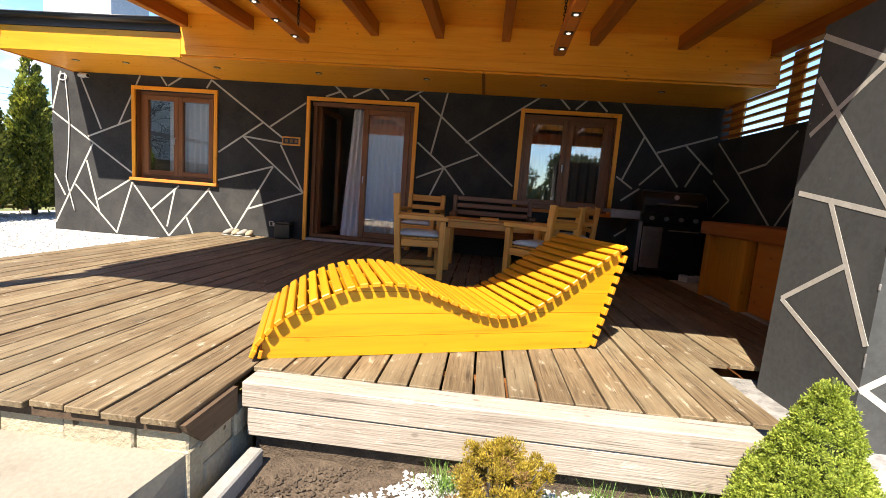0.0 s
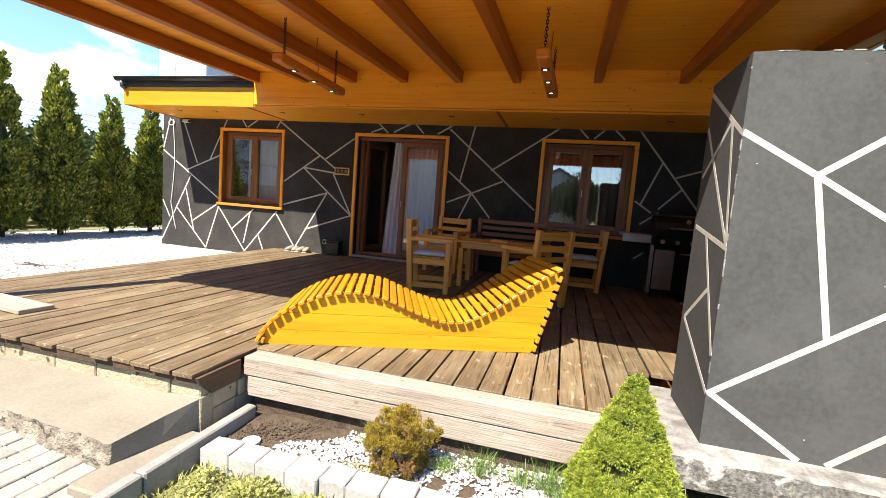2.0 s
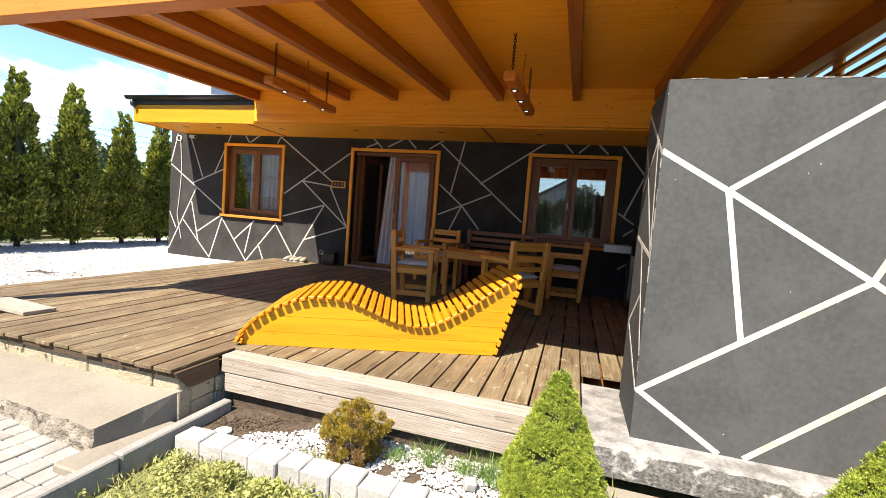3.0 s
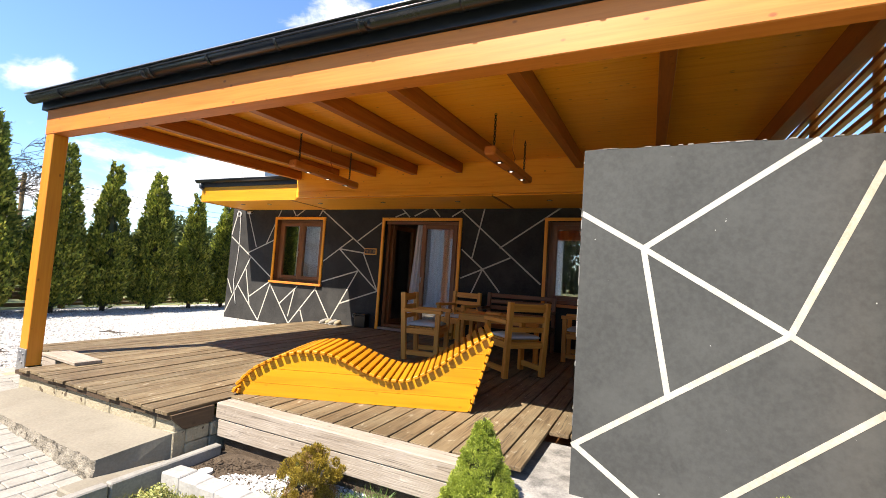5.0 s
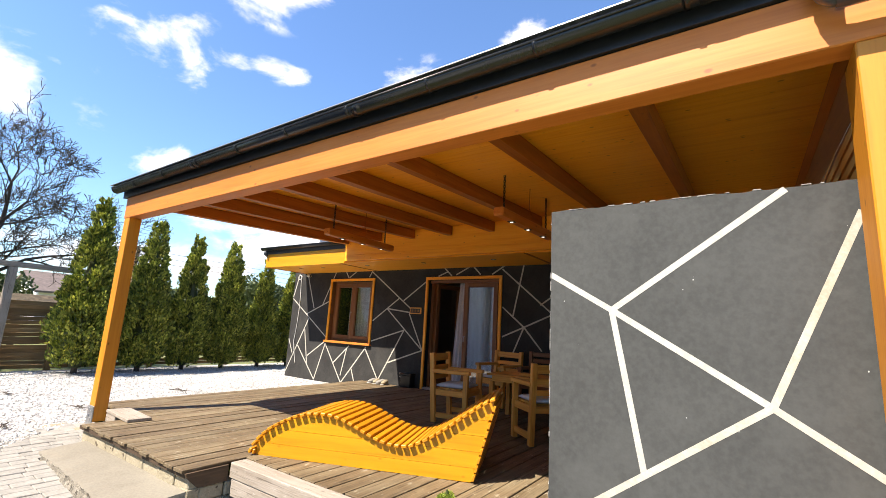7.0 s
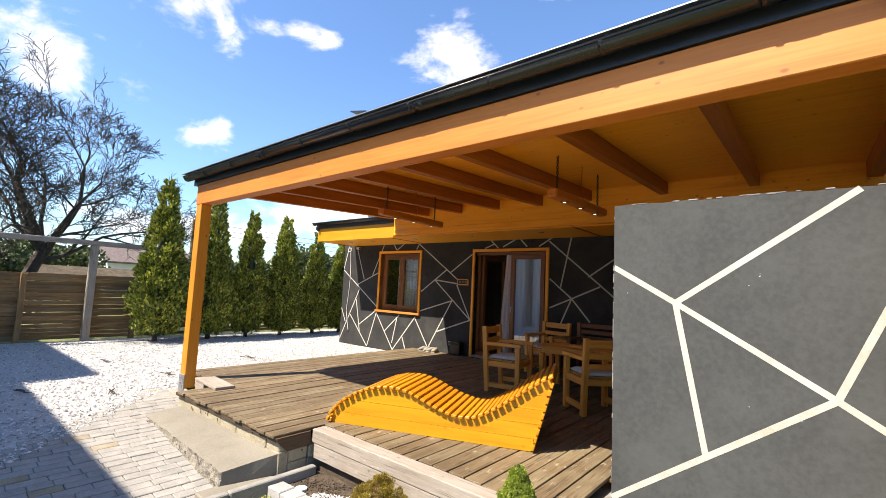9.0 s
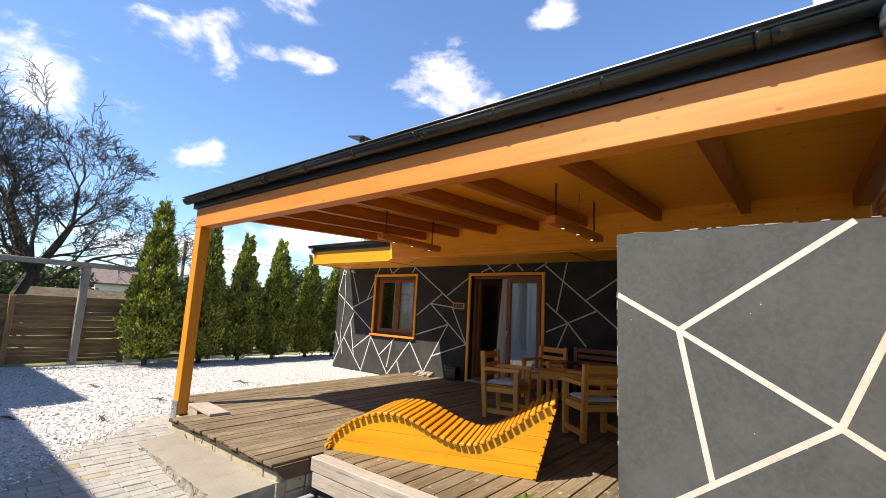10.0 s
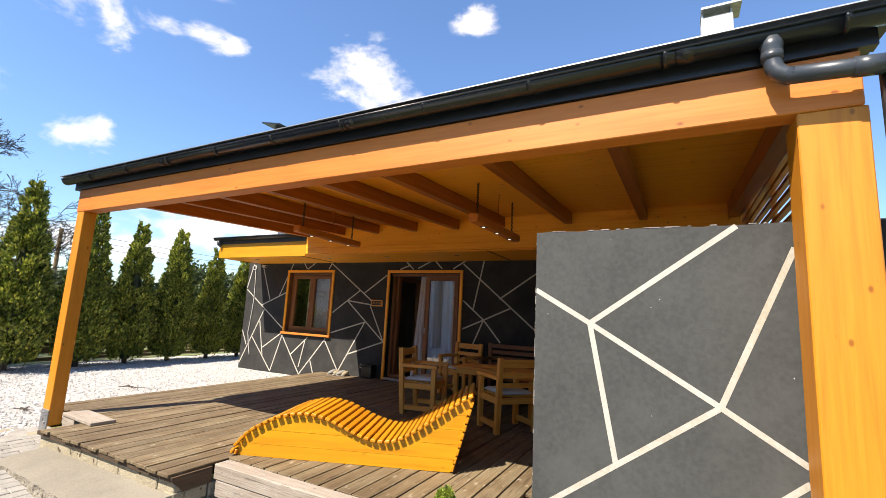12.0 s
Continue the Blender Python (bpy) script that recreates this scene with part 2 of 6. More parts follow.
for ax in "xyz":
    M["pine_" + ax] = wood("orange_glazed_pine_" + ax, *(((0.624, 0.243, 0.0167), (0.584, 0.214, 0.0111), (0.48, 0.149, 0.00666)) if ax == "z" else ((0.616, 0.209, 0.0355), (0.584, 0.181, 0.0244), (0.48, 0.129, 0.0134))), ax, 0.5, 0.75, 0.7, vary=0.05, bumpy=0.08, fibre=0.3)
    # Same glazed pine, coloured brighter for boards that lie in the roof's shade.
    M["lining_" + ax] = wood("shade_lifted_lining_board_" + ax, (0.97, 0.45, 0.042), (0.93, 0.39, 0.026), (0.80, 0.28, 0.012), ax, 0.42, 0.6, 0.8, vary=0.05, bumpy=0.06)
    M["rafter_" + ax] = wood("red_brown_glazed_rafter_" + ax, (0.43, 0.135, 0.020), (0.355, 0.10, 0.013), (0.24, 0.058, 0.007), ax, 0.45, 0.4, 0.7, vary=0.08, bumpy=0.06)
    M["yellow_" + ax] = wood("yellow_glazed_pine_" + ax, (0.621, 0.293, 0.0102), (0.575, 0.254, 0.00697), (0.454, 0.17, 0.00444), ax, 0.38, 0.35, 0.6, vary=0.05, bumpy=0.05)
    M["slat_" + ax] = wood("orange_yellow_glazed_slat_" + ax, (0.58, 0.255, 0.012), (0.53, 0.215, 0.009), (0.41, 0.145, 0.006), ax, 0.4, 0.3, 0.6, vary=0.08, bumpy=0.05)
    M["teak_" + ax] = wood("honey_oiled_wood_" + ax, (0.786, 0.403, 0.0806), (0.702, 0.33, 0.0549), (0.506, 0.198, 0.0282), ax, 0.45, 0.3, 1.0, vary=0.1, bumpy=0.08)
    M["brown_" + ax] = wood("brown_stained_wood_" + ax, (0.27, 0.113, 0.0378), (0.207, 0.081, 0.027), (0.126, 0.045, 0.0144), ax, 0.4, 0.2, 1.0, vary=0.1, bumpy=0.06)
    M["deckwood_" + ax] = wood("weathered_deck_board_" + ax, (0.204, 0.149, 0.081), (0.123, 0.0819, 0.0385), (0.0414, 0.0255, 0.0118), ax, 0.75, 0.55, 1.0, wear=(0.22, 0.179, 0.106), vary=0.17, bumpy=0.6, fibre=0.42, scuff=(0.333, 0.297, 0.213), cracks=0.8)
    M["sleeper_" + ax] = wood("greyed_timber_" + ax, (0.317, 0.276, 0.225), (0.271, 0.23, 0.184), (0.189, 0.152, 0.115), ax, 0.85, 0.5, 1.6, wear=(0.368, 0.331, 0.285), vary=0.08, bumpy=0.8, fibre=0.3, scuff=(0.405, 0.368, 0.317), cracks=0.8)
    M["fence_" + ax] = wood("old_fence_slat_" + ax, (0.281, 0.17, 0.0663), (0.204, 0.117, 0.0425), (0.0935, 0.0493, 0.0187), ax, 0.85, 0.3, 1.0, wear=(0.255, 0.178, 0.0892), vary=0.25, bumpy=0.4, fibre=0.35)
# Board colour darkened for the shade on the deck's side and under its edge.
M["dark_board"] = wood("dark_shaded_board", (0.10, 0.062, 0.034), (0.07, 0.042, 0.022), (0.035, 0.02, 0.011), "y", 0.8, 0.3, 1.0, bumpy=0.4)
M["eave_yellow"] = wood("bright_yellow_glazed_fascia", (0.624, 0.296, 0.0188), (0.586, 0.263, 0.0125), (0.505, 0.197, 0.0075), "x", 0.4, 0.4, 0.6, vary=0.04, bumpy=0.05)
M["anthracite"] = plain("anthracite_metal", (0.010, 0.012, 0.014), (0.016, 0.018, 0.020), 0.32, 0.0, 4, 80, 0.03)
M["gutter"] = plain("black_plastic_gutter", (0.008, 0.009, 0.010), (0.014, 0.015, 0.016), 0.26, 0.0, 4, 80, 0.02)
M["pipe"] = plain("grey_plastic_pipe", (0.035, 0.042, 0.050), (0.045, 0.055, 0.064), 0.35, 0.0, 4, 80, 0.02)
M["steel"] = plain("brushed_steel", (0.45, 0.45, 0.45), (0.60, 0.60, 0.60), 0.32, 1.0, 5, 120, 0.05)
M["zinc"] = plain("galvanised_steel", (0.30, 0.31, 0.32), (0.50, 0.51, 0.52), 0.45, 0.9, 14, 120, 0.05)
M["black"] = plain("black_enamel", (0.006, 0.006, 0.006), (0.012, 0.012, 0.012), 0.3, 0.0, 5, 90, 0.03)
M["rubber"] = plain("black_rubber", (0.012, 0.012, 0.012), (0.02, 0.02, 0.02), 0.8)
M["concrete"] = plain("rough_concrete", (0.306, 0.289, 0.246), (0.442, 0.416, 0.357), 0.9, 0, 4.0, 40, 0.6, 0.01, speck=((0.17, 0.153, 0.128), 26.0, 0.70))
M["slab"] = plain("sanded_concrete_slab", (0.169, 0.15, 0.115), (0.223, 0.202, 0.157), 0.9, 0, 1.8, 60, 0.25, 0.004)
M["broken"] = plain("broken_concrete_with_stones", (0.13, 0.115, 0.09), (0.30, 0.27, 0.215), 0.95, 0, 16.0, 70, 1.0, 0.016, speck=((0.08, 0.07, 0.055), 22.0, 0.62))
M["block"] = plain("concrete_block", (0.266, 0.231, 0.155), (0.369, 0.325, 0.231), 0.95, 0, 6.0, 50, 0.8, 0.012, speck=((0.0886, 0.0649, 0.0413), 9.0, 0.68))
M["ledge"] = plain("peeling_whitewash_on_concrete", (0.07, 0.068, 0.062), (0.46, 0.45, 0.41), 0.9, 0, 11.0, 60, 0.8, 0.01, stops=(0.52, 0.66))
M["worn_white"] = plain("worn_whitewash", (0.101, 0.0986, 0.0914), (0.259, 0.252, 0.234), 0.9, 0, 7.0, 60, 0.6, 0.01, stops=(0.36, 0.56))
M["kerb"] = plain("grey_kerb_stone", (0.208, 0.202, 0.179), (0.277, 0.266, 0.243), 0.9, 0, 6.0, 70, 0.4)
M["whitestone"] = plain("whitewashed_stone", (0.275, 0.271, 0.253), (0.371, 0.364, 0.346), 0.9, 0, 5.0, 50, 0.5, 0.008)
M["gravel"] = plain("white_gravel", (0.388, 0.381, 0.356), (0.576, 0.568, 0.544), 0.9, 0, 30.0, 110, 1.0, 0.02, stops=(0.3, 0.7))
M["pebble"] = plain("white_pebble", (0.446, 0.436, 0.41), (0.61, 0.602, 0.58), 0.8, 0, 20.0, 90, 0.3, island=True)
M["soil"] = plain("dark_soil", (0.0459, 0.0306, 0.0184), (0.104, 0.0749, 0.0477), 0.95, 0, 14.0, 90, 1.0, 0.012)
M["grassland"] = plain("grass_ground", (0.075, 0.112, 0.027), (0.24, 0.225, 0.0825), 0.95, 0, 3.0, 30, 1.0, 0.02)
M["paver"] = plain("grey_concrete_paver", (0.209, 0.2, 0.175), (0.317, 0.301, 0.266), 0.9, 0, 5.0, 70, 0.4)
M["paver_warm"] = plain("sand_coloured_paver", (0.229, 0.184, 0.114), (0.299, 0.257, 0.174), 0.9, 0, 5.0, 70, 0.4)
M["plaster"] = plain("white_house_plaster", (0.558, 0.549, 0.522), (0.666, 0.657, 0.63), 0.9, 0, 2.0, 40, 0.2)
M["roofmetal"] = plain("dark_roof_sheet", (0.03, 0.03, 0.032), (0.05, 0.05, 0.052), 0.5, 0, 3.0, 40, 0.1)
M["redroof"] = plain("dull_roof_tiles", (0.10, 0.075, 0.065), (0.17, 0.13, 0.11), 0.8, 0, 3.0, 40, 0.4)
M["hay"] = plain("old_thatch", (0.06, 0.045, 0.028), (0.15, 0.115, 0.07), 0.95, 0, 6.0, 60, 1.0, 0.03)
M["interior"] = plain("indoor_wall", (0.30, 0.27, 0.23), (0.36, 0.33, 0.28), 0.9)
M["cushion"] = plain("pale_blue_cushion", (0.435, 0.51, 0.54), (0.51, 0.578, 0.6), 0.95, 0, 8.0, 200, 0.3)
M["cushion_white"] = plain("off_white_cushion", (0.54, 0.555, 0.547), (0.615, 0.622, 0.615), 0.95, 0, 8.0, 200, 0.3)
M["whiteplastic"] = plain("white_plastic", (0.55, 0.55, 0.53), (0.66, 0.66, 0.64), 0.5)
M["bark"] = plain("dark_bark", (0.040, 0.032, 0.026), (0.10, 0.082, 0.066), 0.95, 0, 12.0, 60, 0.9, 0.02)
M["glass"] = glass("window_glass")
M["lace"] = lace("white_lace_curtain", (0.95, 0.95, 0.96), 0.96)
M["net"] = lace("thin_net_curtain", (0.62, 0.60, 0.56), 0.42)
M["sheer"] = lace("white_sheer_curtain", (0.86, 0.85, 0.90), 0.90)
M["thuja"] = leafy("thuja_foliage", (0.03, 0.05, 0.008), (0.25, 0.31, 0.035), (0.62, 0.60, 0.10), 3.0)
M["spruce"] = leafy("dwarf_spruce_needles", (0.12, 0.18, 0.018), (0.30, 0.37, 0.04), (0.50, 0.55, 0.10), 14.0)
M["gold"] = leafy("golden_shrub_foliage", (0.15, 0.105, 0.012), (0.338, 0.247, 0.024), (0.525, 0.398, 0.06), 10.0)
M["withered"] = leafy("withered_foliage", (0.14, 0.075, 0.025), (0.26, 0.15, 0.05), (0.40, 0.26, 0.10), 10.0)
M["weed"] = leafy("weed_leaves", (0.20, 0.22, 0.055), (0.35, 0.37, 0.10), (0.52, 0.50, 0.20), 5.0)
M["blade"] = leafy("grass_blades", (0.17, 0.20, 0.045), (0.33, 0.33, 0.09), (0.55, 0.47, 0.23), 5.0)
M["pineneedle"] = leafy("young_pine_needles", (0.06, 0.14, 0.02), (0.14, 0.25, 0.04), (0.25, 0.36, 0.08), 5.0)
M["wood_far"] = leafy("far_tree_leaves", (0.030, 0.050, 0.014), (0.07, 0.095, 0.026), (0.13, 0.15, 0.05), 0.3)
# Dark green that stands for the shade deep inside the foliage.
M["inner"] = leafy("foliage_shade_core", (0.03, 0.04, 0.010), (0.06, 0.075, 0.018), (0.09, 0.11, 0.03), 9.0)
M["bud"] = leafy("young_leaf_buds", (0.05, 0.055, 0.015), (0.10, 0.10, 0.03), (0.18, 0.16, 0.06), 0.6)


def lamp_glow(name, colour, strength):
    m = bpy.data.materials.new(name)
    m.use_nodes = True
    b = m.node_tree.nodes["Principled BSDF"]
    b.inputs["Base Color"].default_value = (0.8, 0.8, 0.78, 1)
    b.inputs["Emission Color"].default_value = (*colour, 1)
    b.inputs["Emission Strength"].default_value = strength
    return m


M["led"] = lamp_glow("lamp_lens", (1.0, 0.93, 0.8), 0.7)


# ---- builders ----
def box(bm, x0, x1, y0, y1, z0, z1, m=None, bevel=0.0):
    """A box in bm, by its limits, turned by m, edges taken off by bevel."""
    v = [bm.verts.new((x, y, z)) for z in (z0, z1) for y in (y0, y1) for x in (x0, x1)]
    f = [bm.faces.new([v[i] for i in q]) for q in ((0, 2, 3, 1), (4, 5, 7, 6), (0, 1, 5, 4), (2, 6, 7, 3), (0, 4, 6, 2), (1, 3, 7, 5))]
    if bevel:
        e = list({e for q in f for e in q.edges})
        v = list({w for q in bmesh.ops.bevel(bm, geom=e, offset=bevel, segments=1, affect="EDGES")["faces"] for w in q.verts} | {w for w in v if w.is_valid})
    if m is not None:
        bmesh.ops.transform(bm, matrix=m, verts=v)
    return bm


def boxed(*limits, m=None, bevel=0.0):
    return box(bmesh.new(), *limits, m=m, bevel=bevel)


def tube(bm, points, radius, sides=10, cap=True):
    """A round bar along points; radius a number or one per point."""
    pts = [Vector(p) for p in points]
    rads = radius if isinstance(radius, (list, tuple)) else [radius] * len(pts)
    rings, up = [], None
    for i, p in enumerate(pts):
        d = (pts[min(i + 1, len(pts) - 1)] - pts[max(i - 1, 0)]).normalized()
        if up is None:
            up = d.orthogonal().normalized()
        up = (up - d * up.dot(d)).normalized()
        side = d.cross(up)
        rings.append([bm.verts.new(p + (up * math.cos(a) + side * math.sin(a)) * rads[i]) for a in (2 * math.pi * k / sides for k in range(sides))])
    for a, c in zip(rings, rings[1:]):
        for k in range(sides):
            bm.faces.new((a[k], a[(k + 1) % sides], c[(k + 1) % sides], c[k]))
    if cap:
        bm.faces.new(rings[0][::-1])
        bm.faces.new(rings[-1])
    return bm


def prism(bm, outline, y0, y1):
    """A solid with the outline given in x and z, from y0 to y1."""
    a = [bm.verts.new((x, y0, z)) for x, z in outline]
    c = [bm.verts.new((x, y1, z)) for x, z in outline]
    bm.faces.new(a)
    bm.faces.new(c[::-1])
    for i in range(len(a)):
        j = (i + 1) % len(a)
        bm.faces.new((a[j], a[i], c[i], c[j]))
    return bm


def mesh_of(name, bm, material, smooth=False):
    bmesh.ops.recalc_face_normals(bm, faces=bm.faces[:])
    me = bpy.data.meshes.new(name)
    bm.to_mesh(me)
    bm.free()
    me.materials.append(material)
    if smooth:
        for p in me.polygons:
            p.use_smooth = True
    return me


def part(name, bm, material, parent=None, label="", smooth=False):
    ob = new(name, mesh_of(name, bm, material, smooth))
    if parent is not None:
        ob.parent = parent
    if label:
        tagged(ob, label)
    return ob


def thing(name, bm, material, label, category, kind="", group="", smooth=False):
    return tagged(part(name, bm, material, smooth=smooth), label, category, group, kind)


def holder(name, label, category, m=None, kind="", group=""):
    ob = new(name)
    ob.empty_display_size = 0.1
    if m is not None:
        ob.matrix_basis = m
    return tagged(ob, label, category, group, kind)


def piece(name, me, parent, m):
    ob = new(name, me)
    ob.parent = parent
    ob.matrix_basis = m
    return ob


def mesh_np(name, verts, faces, material):
    me = bpy.data.meshes.new(name)
    me.from_pydata(verts.tolist() if hasattr(verts, "tolist") else verts, [], faces.tolist() if hasattr(faces, "tolist") else faces)
    me.materials.append(material)
    me.update()
    return me


def leaf_mesh(name, centres, dirs, length, width, material, rng, droop=0.25):
    """Many small pointed leaves, each a bent diamond."""
    n = len(centres)
    d = dirs / np.maximum(np.linalg.norm(dirs, axis=1, keepdims=True), 1e-6)
    r = rng.normal(size=(n, 3))
    s = np.cross(d, r)
    s /= np.maximum(np.linalg.norm(s, axis=1, keepdims=True), 1e-6)
    up = np.cross(s, d)
    ln = (length * rng.uniform(0.6, 1.35, (n, 1)))
    wd = (width * rng.uniform(0.7, 1.3, (n, 1)))
    v = np.stack([centres, centres + d * ln * 0.5 + s * wd + up * ln * 0.08, centres + d * ln - up * ln * droop * 0.3, centres + d * ln * 0.5 - s * wd + up * ln * 0.08], 1).reshape(-1, 3)
    i = np.arange(n)[:, None] * 4
    return mesh_np(name, v, np.concatenate([i, i + 1, i + 2, i + 3], 1), material)


# ---- the ground ----
def level(x, y):
    """Height of the yard: the gravel lies higher, the paving falls towards the bed."""
    k = min(1.0, max(0.0, (-0.95 - x) / 2.6))
    return -0.38 + 0.215 * k


def make_ground():
    xs = [-600, -200, -80, -40, -25, -16, -12, -10, -8, -6, -5, -4] + [-3.6 + 0.2 * i for i in range(15)] + [0, 1, 2, 4, 8, 14, 25, 60, 200, 600]
    ys = [-600, -200, -80, -40, -20, -10, -6, -4, -2, -1, 0, 1, 2, 3, 4, 6, 8, 12, 16, 25, 60, 200, 600]
    bm = bmesh.new()
    g = [[bm.verts.new((x, y, level(x, y) - 0.045)) for x in xs] for y in ys]
    for a, c in zip(g, g[1:]):
        for i in range(len(xs) - 1):
            bm.faces.new((a[i], a[i + 1], c[i + 1], c[i]))
    thing("ground", bm, M["grassland"], "patchy green and dry grass on the yard's ground", "ground", "structure")


def make_gravel():
    """White gravel yard: an uneven sheet with loose stones on it."""
    edge = lambda y: -3.9 if y > 1.7 else -3.9 + (1.7 - y) * 0.92
    bm = bmesh.new()
    rows = []
    for j in range(70):
        y = -4.0 + 0.22 * j
        row = []
        for i in range(36):
            x = -9.75 + (edge(y) + 9.75) * i / 35
            row.append(bm.verts.new((x, y, level(x, y) - 0.012 + 0.012 * noise.noise(Vector((x * 2, y * 2, 0))))))
        rows.append(row)
    for a, c in zip(rows, rows[1:]):
        for i in range(35):
            bm.faces.new((a[i], a[i + 1], c[i + 1], c[i]))
    thing("gravel_bed", bm, M["gravel"], "white gravel covering the yard beside the deck", "gravel", "structure")
    rng = np.random.default_rng(3)
    base = np.array([(1, 0, 0), (-1, 0, 0), (0, 1, 0), (0, -1, 0), (0, 0, 1), (0, 0, -1)], float)
    tri = np.array([(0, 2, 4), (2, 1, 4), (1, 3, 4), (3, 0, 4), (2, 0, 5), (1, 2, 5), (3, 1, 5), (0, 3, 5)])
    vs, fs = [], []
    for k in range(19000):
        y = rng.uniform(-1.5, 8.5)
        far = rng.random() ** 1.4
        x = edge(y) + 0.06 - far * (edge(y) + 9.5)
        if y > 6.7 and x > -6.95:
            continue
        s = rng.uniform(0.009, 0.02)
        v = base * (s * rng.uniform(0.6, 1.2, (1, 3))) + rng.normal(0, s * 0.18, (6, 3))
        v[:, 2] *= 0.7
        vs.append(v + (x, y, level(x, y) + 0.002))
        fs.append(tri + 6 * len(fs))
    ob = new("loose_gravel", mesh_np("loose_gravel", np.concatenate(vs), np.concatenate(fs), M["pebble"]))
    tagged(ob, "loose white stones scattered over the gravel yard", "gravel", "", "stuff")


def make_bounce_yard():
    """Unseen white gravel, added south of the lawn to bounce light under the roof."""
    bm = bmesh.new()
    rows = []
    for j in range(24):
        y = -13.0 + 11.3 * j / 23
        rows.append([bm.verts.new((x, y, -0.395 + 0.015 * noise.noise(Vector((x, y, 2))))) for x in [-1.9 + 10.4 * i / 20 for i in range(21)]])
    for a, c in zip(rows, rows[1:]):
        for i in range(20):
            bm.faces.new((a[i], a[i + 1], c[i + 1], c[i]))
    thing("gravel_yard", bm, M["gravel"], "white gravel added out of view to bounce light under the roof", "gravel", "structure")


def make_paving():
    """Concrete pavers in running bond; the gravel's edge cuts across."""
    pav = thing("paving", boxed(-0.95, -0.83, -2.4, 1.27, -0.52, -0.46), M["soil"], "grey and sand-coloured concrete pavers beside the step", "paving", "structure")
    rng = random.Random(5)
    lib = [mesh_of("paver", boxed(-w / 2, w / 2, -0.049, 0.049, -0.06, 0, bevel=0.005), m) for w, m in ((0.20, M["paver"]), (0.24, M["paver"]), (0.15, M["paver"]), (0.20, M["paver_warm"]))]
    wid = (0.20, 0.24, 0.15, 0.20)
    x, count = -0.86, 0
    while x > -4.2:
        cx = x - 0.0515
        y = 1.98 - rng.uniform(0, 0.15)
        while y > -1.75:
            k = rng.choices((0, 1, 2, 3), (6, 2, 2, 0.5))[0]
            cy = y - wid[k] / 2 - 0.002
            y -= wid[k] + 0.004
            if cx < -3.95 + max(0, 1.6 - cy) * 0.9 or (cy > 1.27 and cx > -3.0) or count > 560:
                continue
            count += 1
            tilt = math.degrees(0.215 / 2.6) if cx < -0.95 else 0
            piece("paver", lib[k], pav, pose(cx, cy, level(cx, cy) + rng.uniform(-0.003, 0.003), rng.uniform(-0.6, 0.6), tilt, 0) @ pose(0, 0, 0, 0, 0, 90 + rng.uniform(-0.7, 0.7)))
        x -= 0.103
    return pav


def make_step():
    """The concrete step in front of the deck, its front edge broken away in lumps."""
    bm = bmesh.new()
    n, m = 90, 9
    rows = []
    for i in range(n + 1):
        u = i / n
        xb, xf = -2.95 + u * 2.06, -2.98 + u * 1.99
        edge = -0.208 - 0.022 * u
        ring = [(xb, 1.63, -0.165), (xb * 0.5 + xf * 0.5, 1.45, (edge - 0.165) / 2 + 0.004)]
        for k in range(m):
            v = k / (m - 1)
            lump = 0.022 * noise.noise(Vector((xf * 7, v * 2.6, 1.3))) + 0.013 * noise.noise(Vector((xf * 23, v * 6, 4.1)))
            ring.append((xf, 1.262 - 0.06 * u - 0.02 * math.sin(1.9 * v) + lump, edge - 0.235 * v + 0.006 * noise.noise(Vector((xf * 11, v * 4, 7)))))
        ring.append((xb, 1.63, -0.445))
        rows.append([bm.verts.new(p) for p in ring])
    size = len(rows[0])
    for a, c in zip(rows, rows[1:]):
        for k in range(size):
            bm.faces.new((a[k], a[(k + 1) % size], c[(k + 1) % size], c[k]))
    bm.faces.new(rows[0])
    bm.faces.new(rows[-1][::-1])
    step = thing("concrete_step", bm, M["slab"], "pale concrete step with a broken front edge below the deck", "step", "structure")
    step.data.materials.append(M["broken"])
    for p in step.data.polygons:
        if p.normal.y < -0.5:
            p.material_index = 1


def make_foundation():
    f = thing("foundation_wall", boxed(-3.05, -0.89, 1.66, 1.80, -0.45, -0.07), M["block"], "rough concrete block wall under the deck's edge", "foundation", "structure")
    rng = random.Random(8)
    x = -3.1
    while x < -0.90:
        w = min(rng.uniform(0.24, 0.44), -0.885 - x)
        part("block", boxed(x + 0.001, x + w - 0.001, 1.622 + rng.uniform(0, 0.012), 1.72, -0.30, -0.064 - rng.uniform(0, 0.018), bevel=0.007), M["block"], f)
        x += w
    y = 1.72
    for w in (0.2, 0.2):
        for z0, z1 in ((-0.26, -0.155), (-0.42, -0.265)):
            part("block", boxed(-1.0, -0.872 + rng.uniform(-0.008, 0.008), y + 0.004, y + w - 0.004, z0, z1, bevel=0.008), M["block"], f)
        y += w
    part("block", boxed(-1.0, -0.876, 1.628, 1.719, -0.42, -0.155, bevel=0.006), M["block"], f)


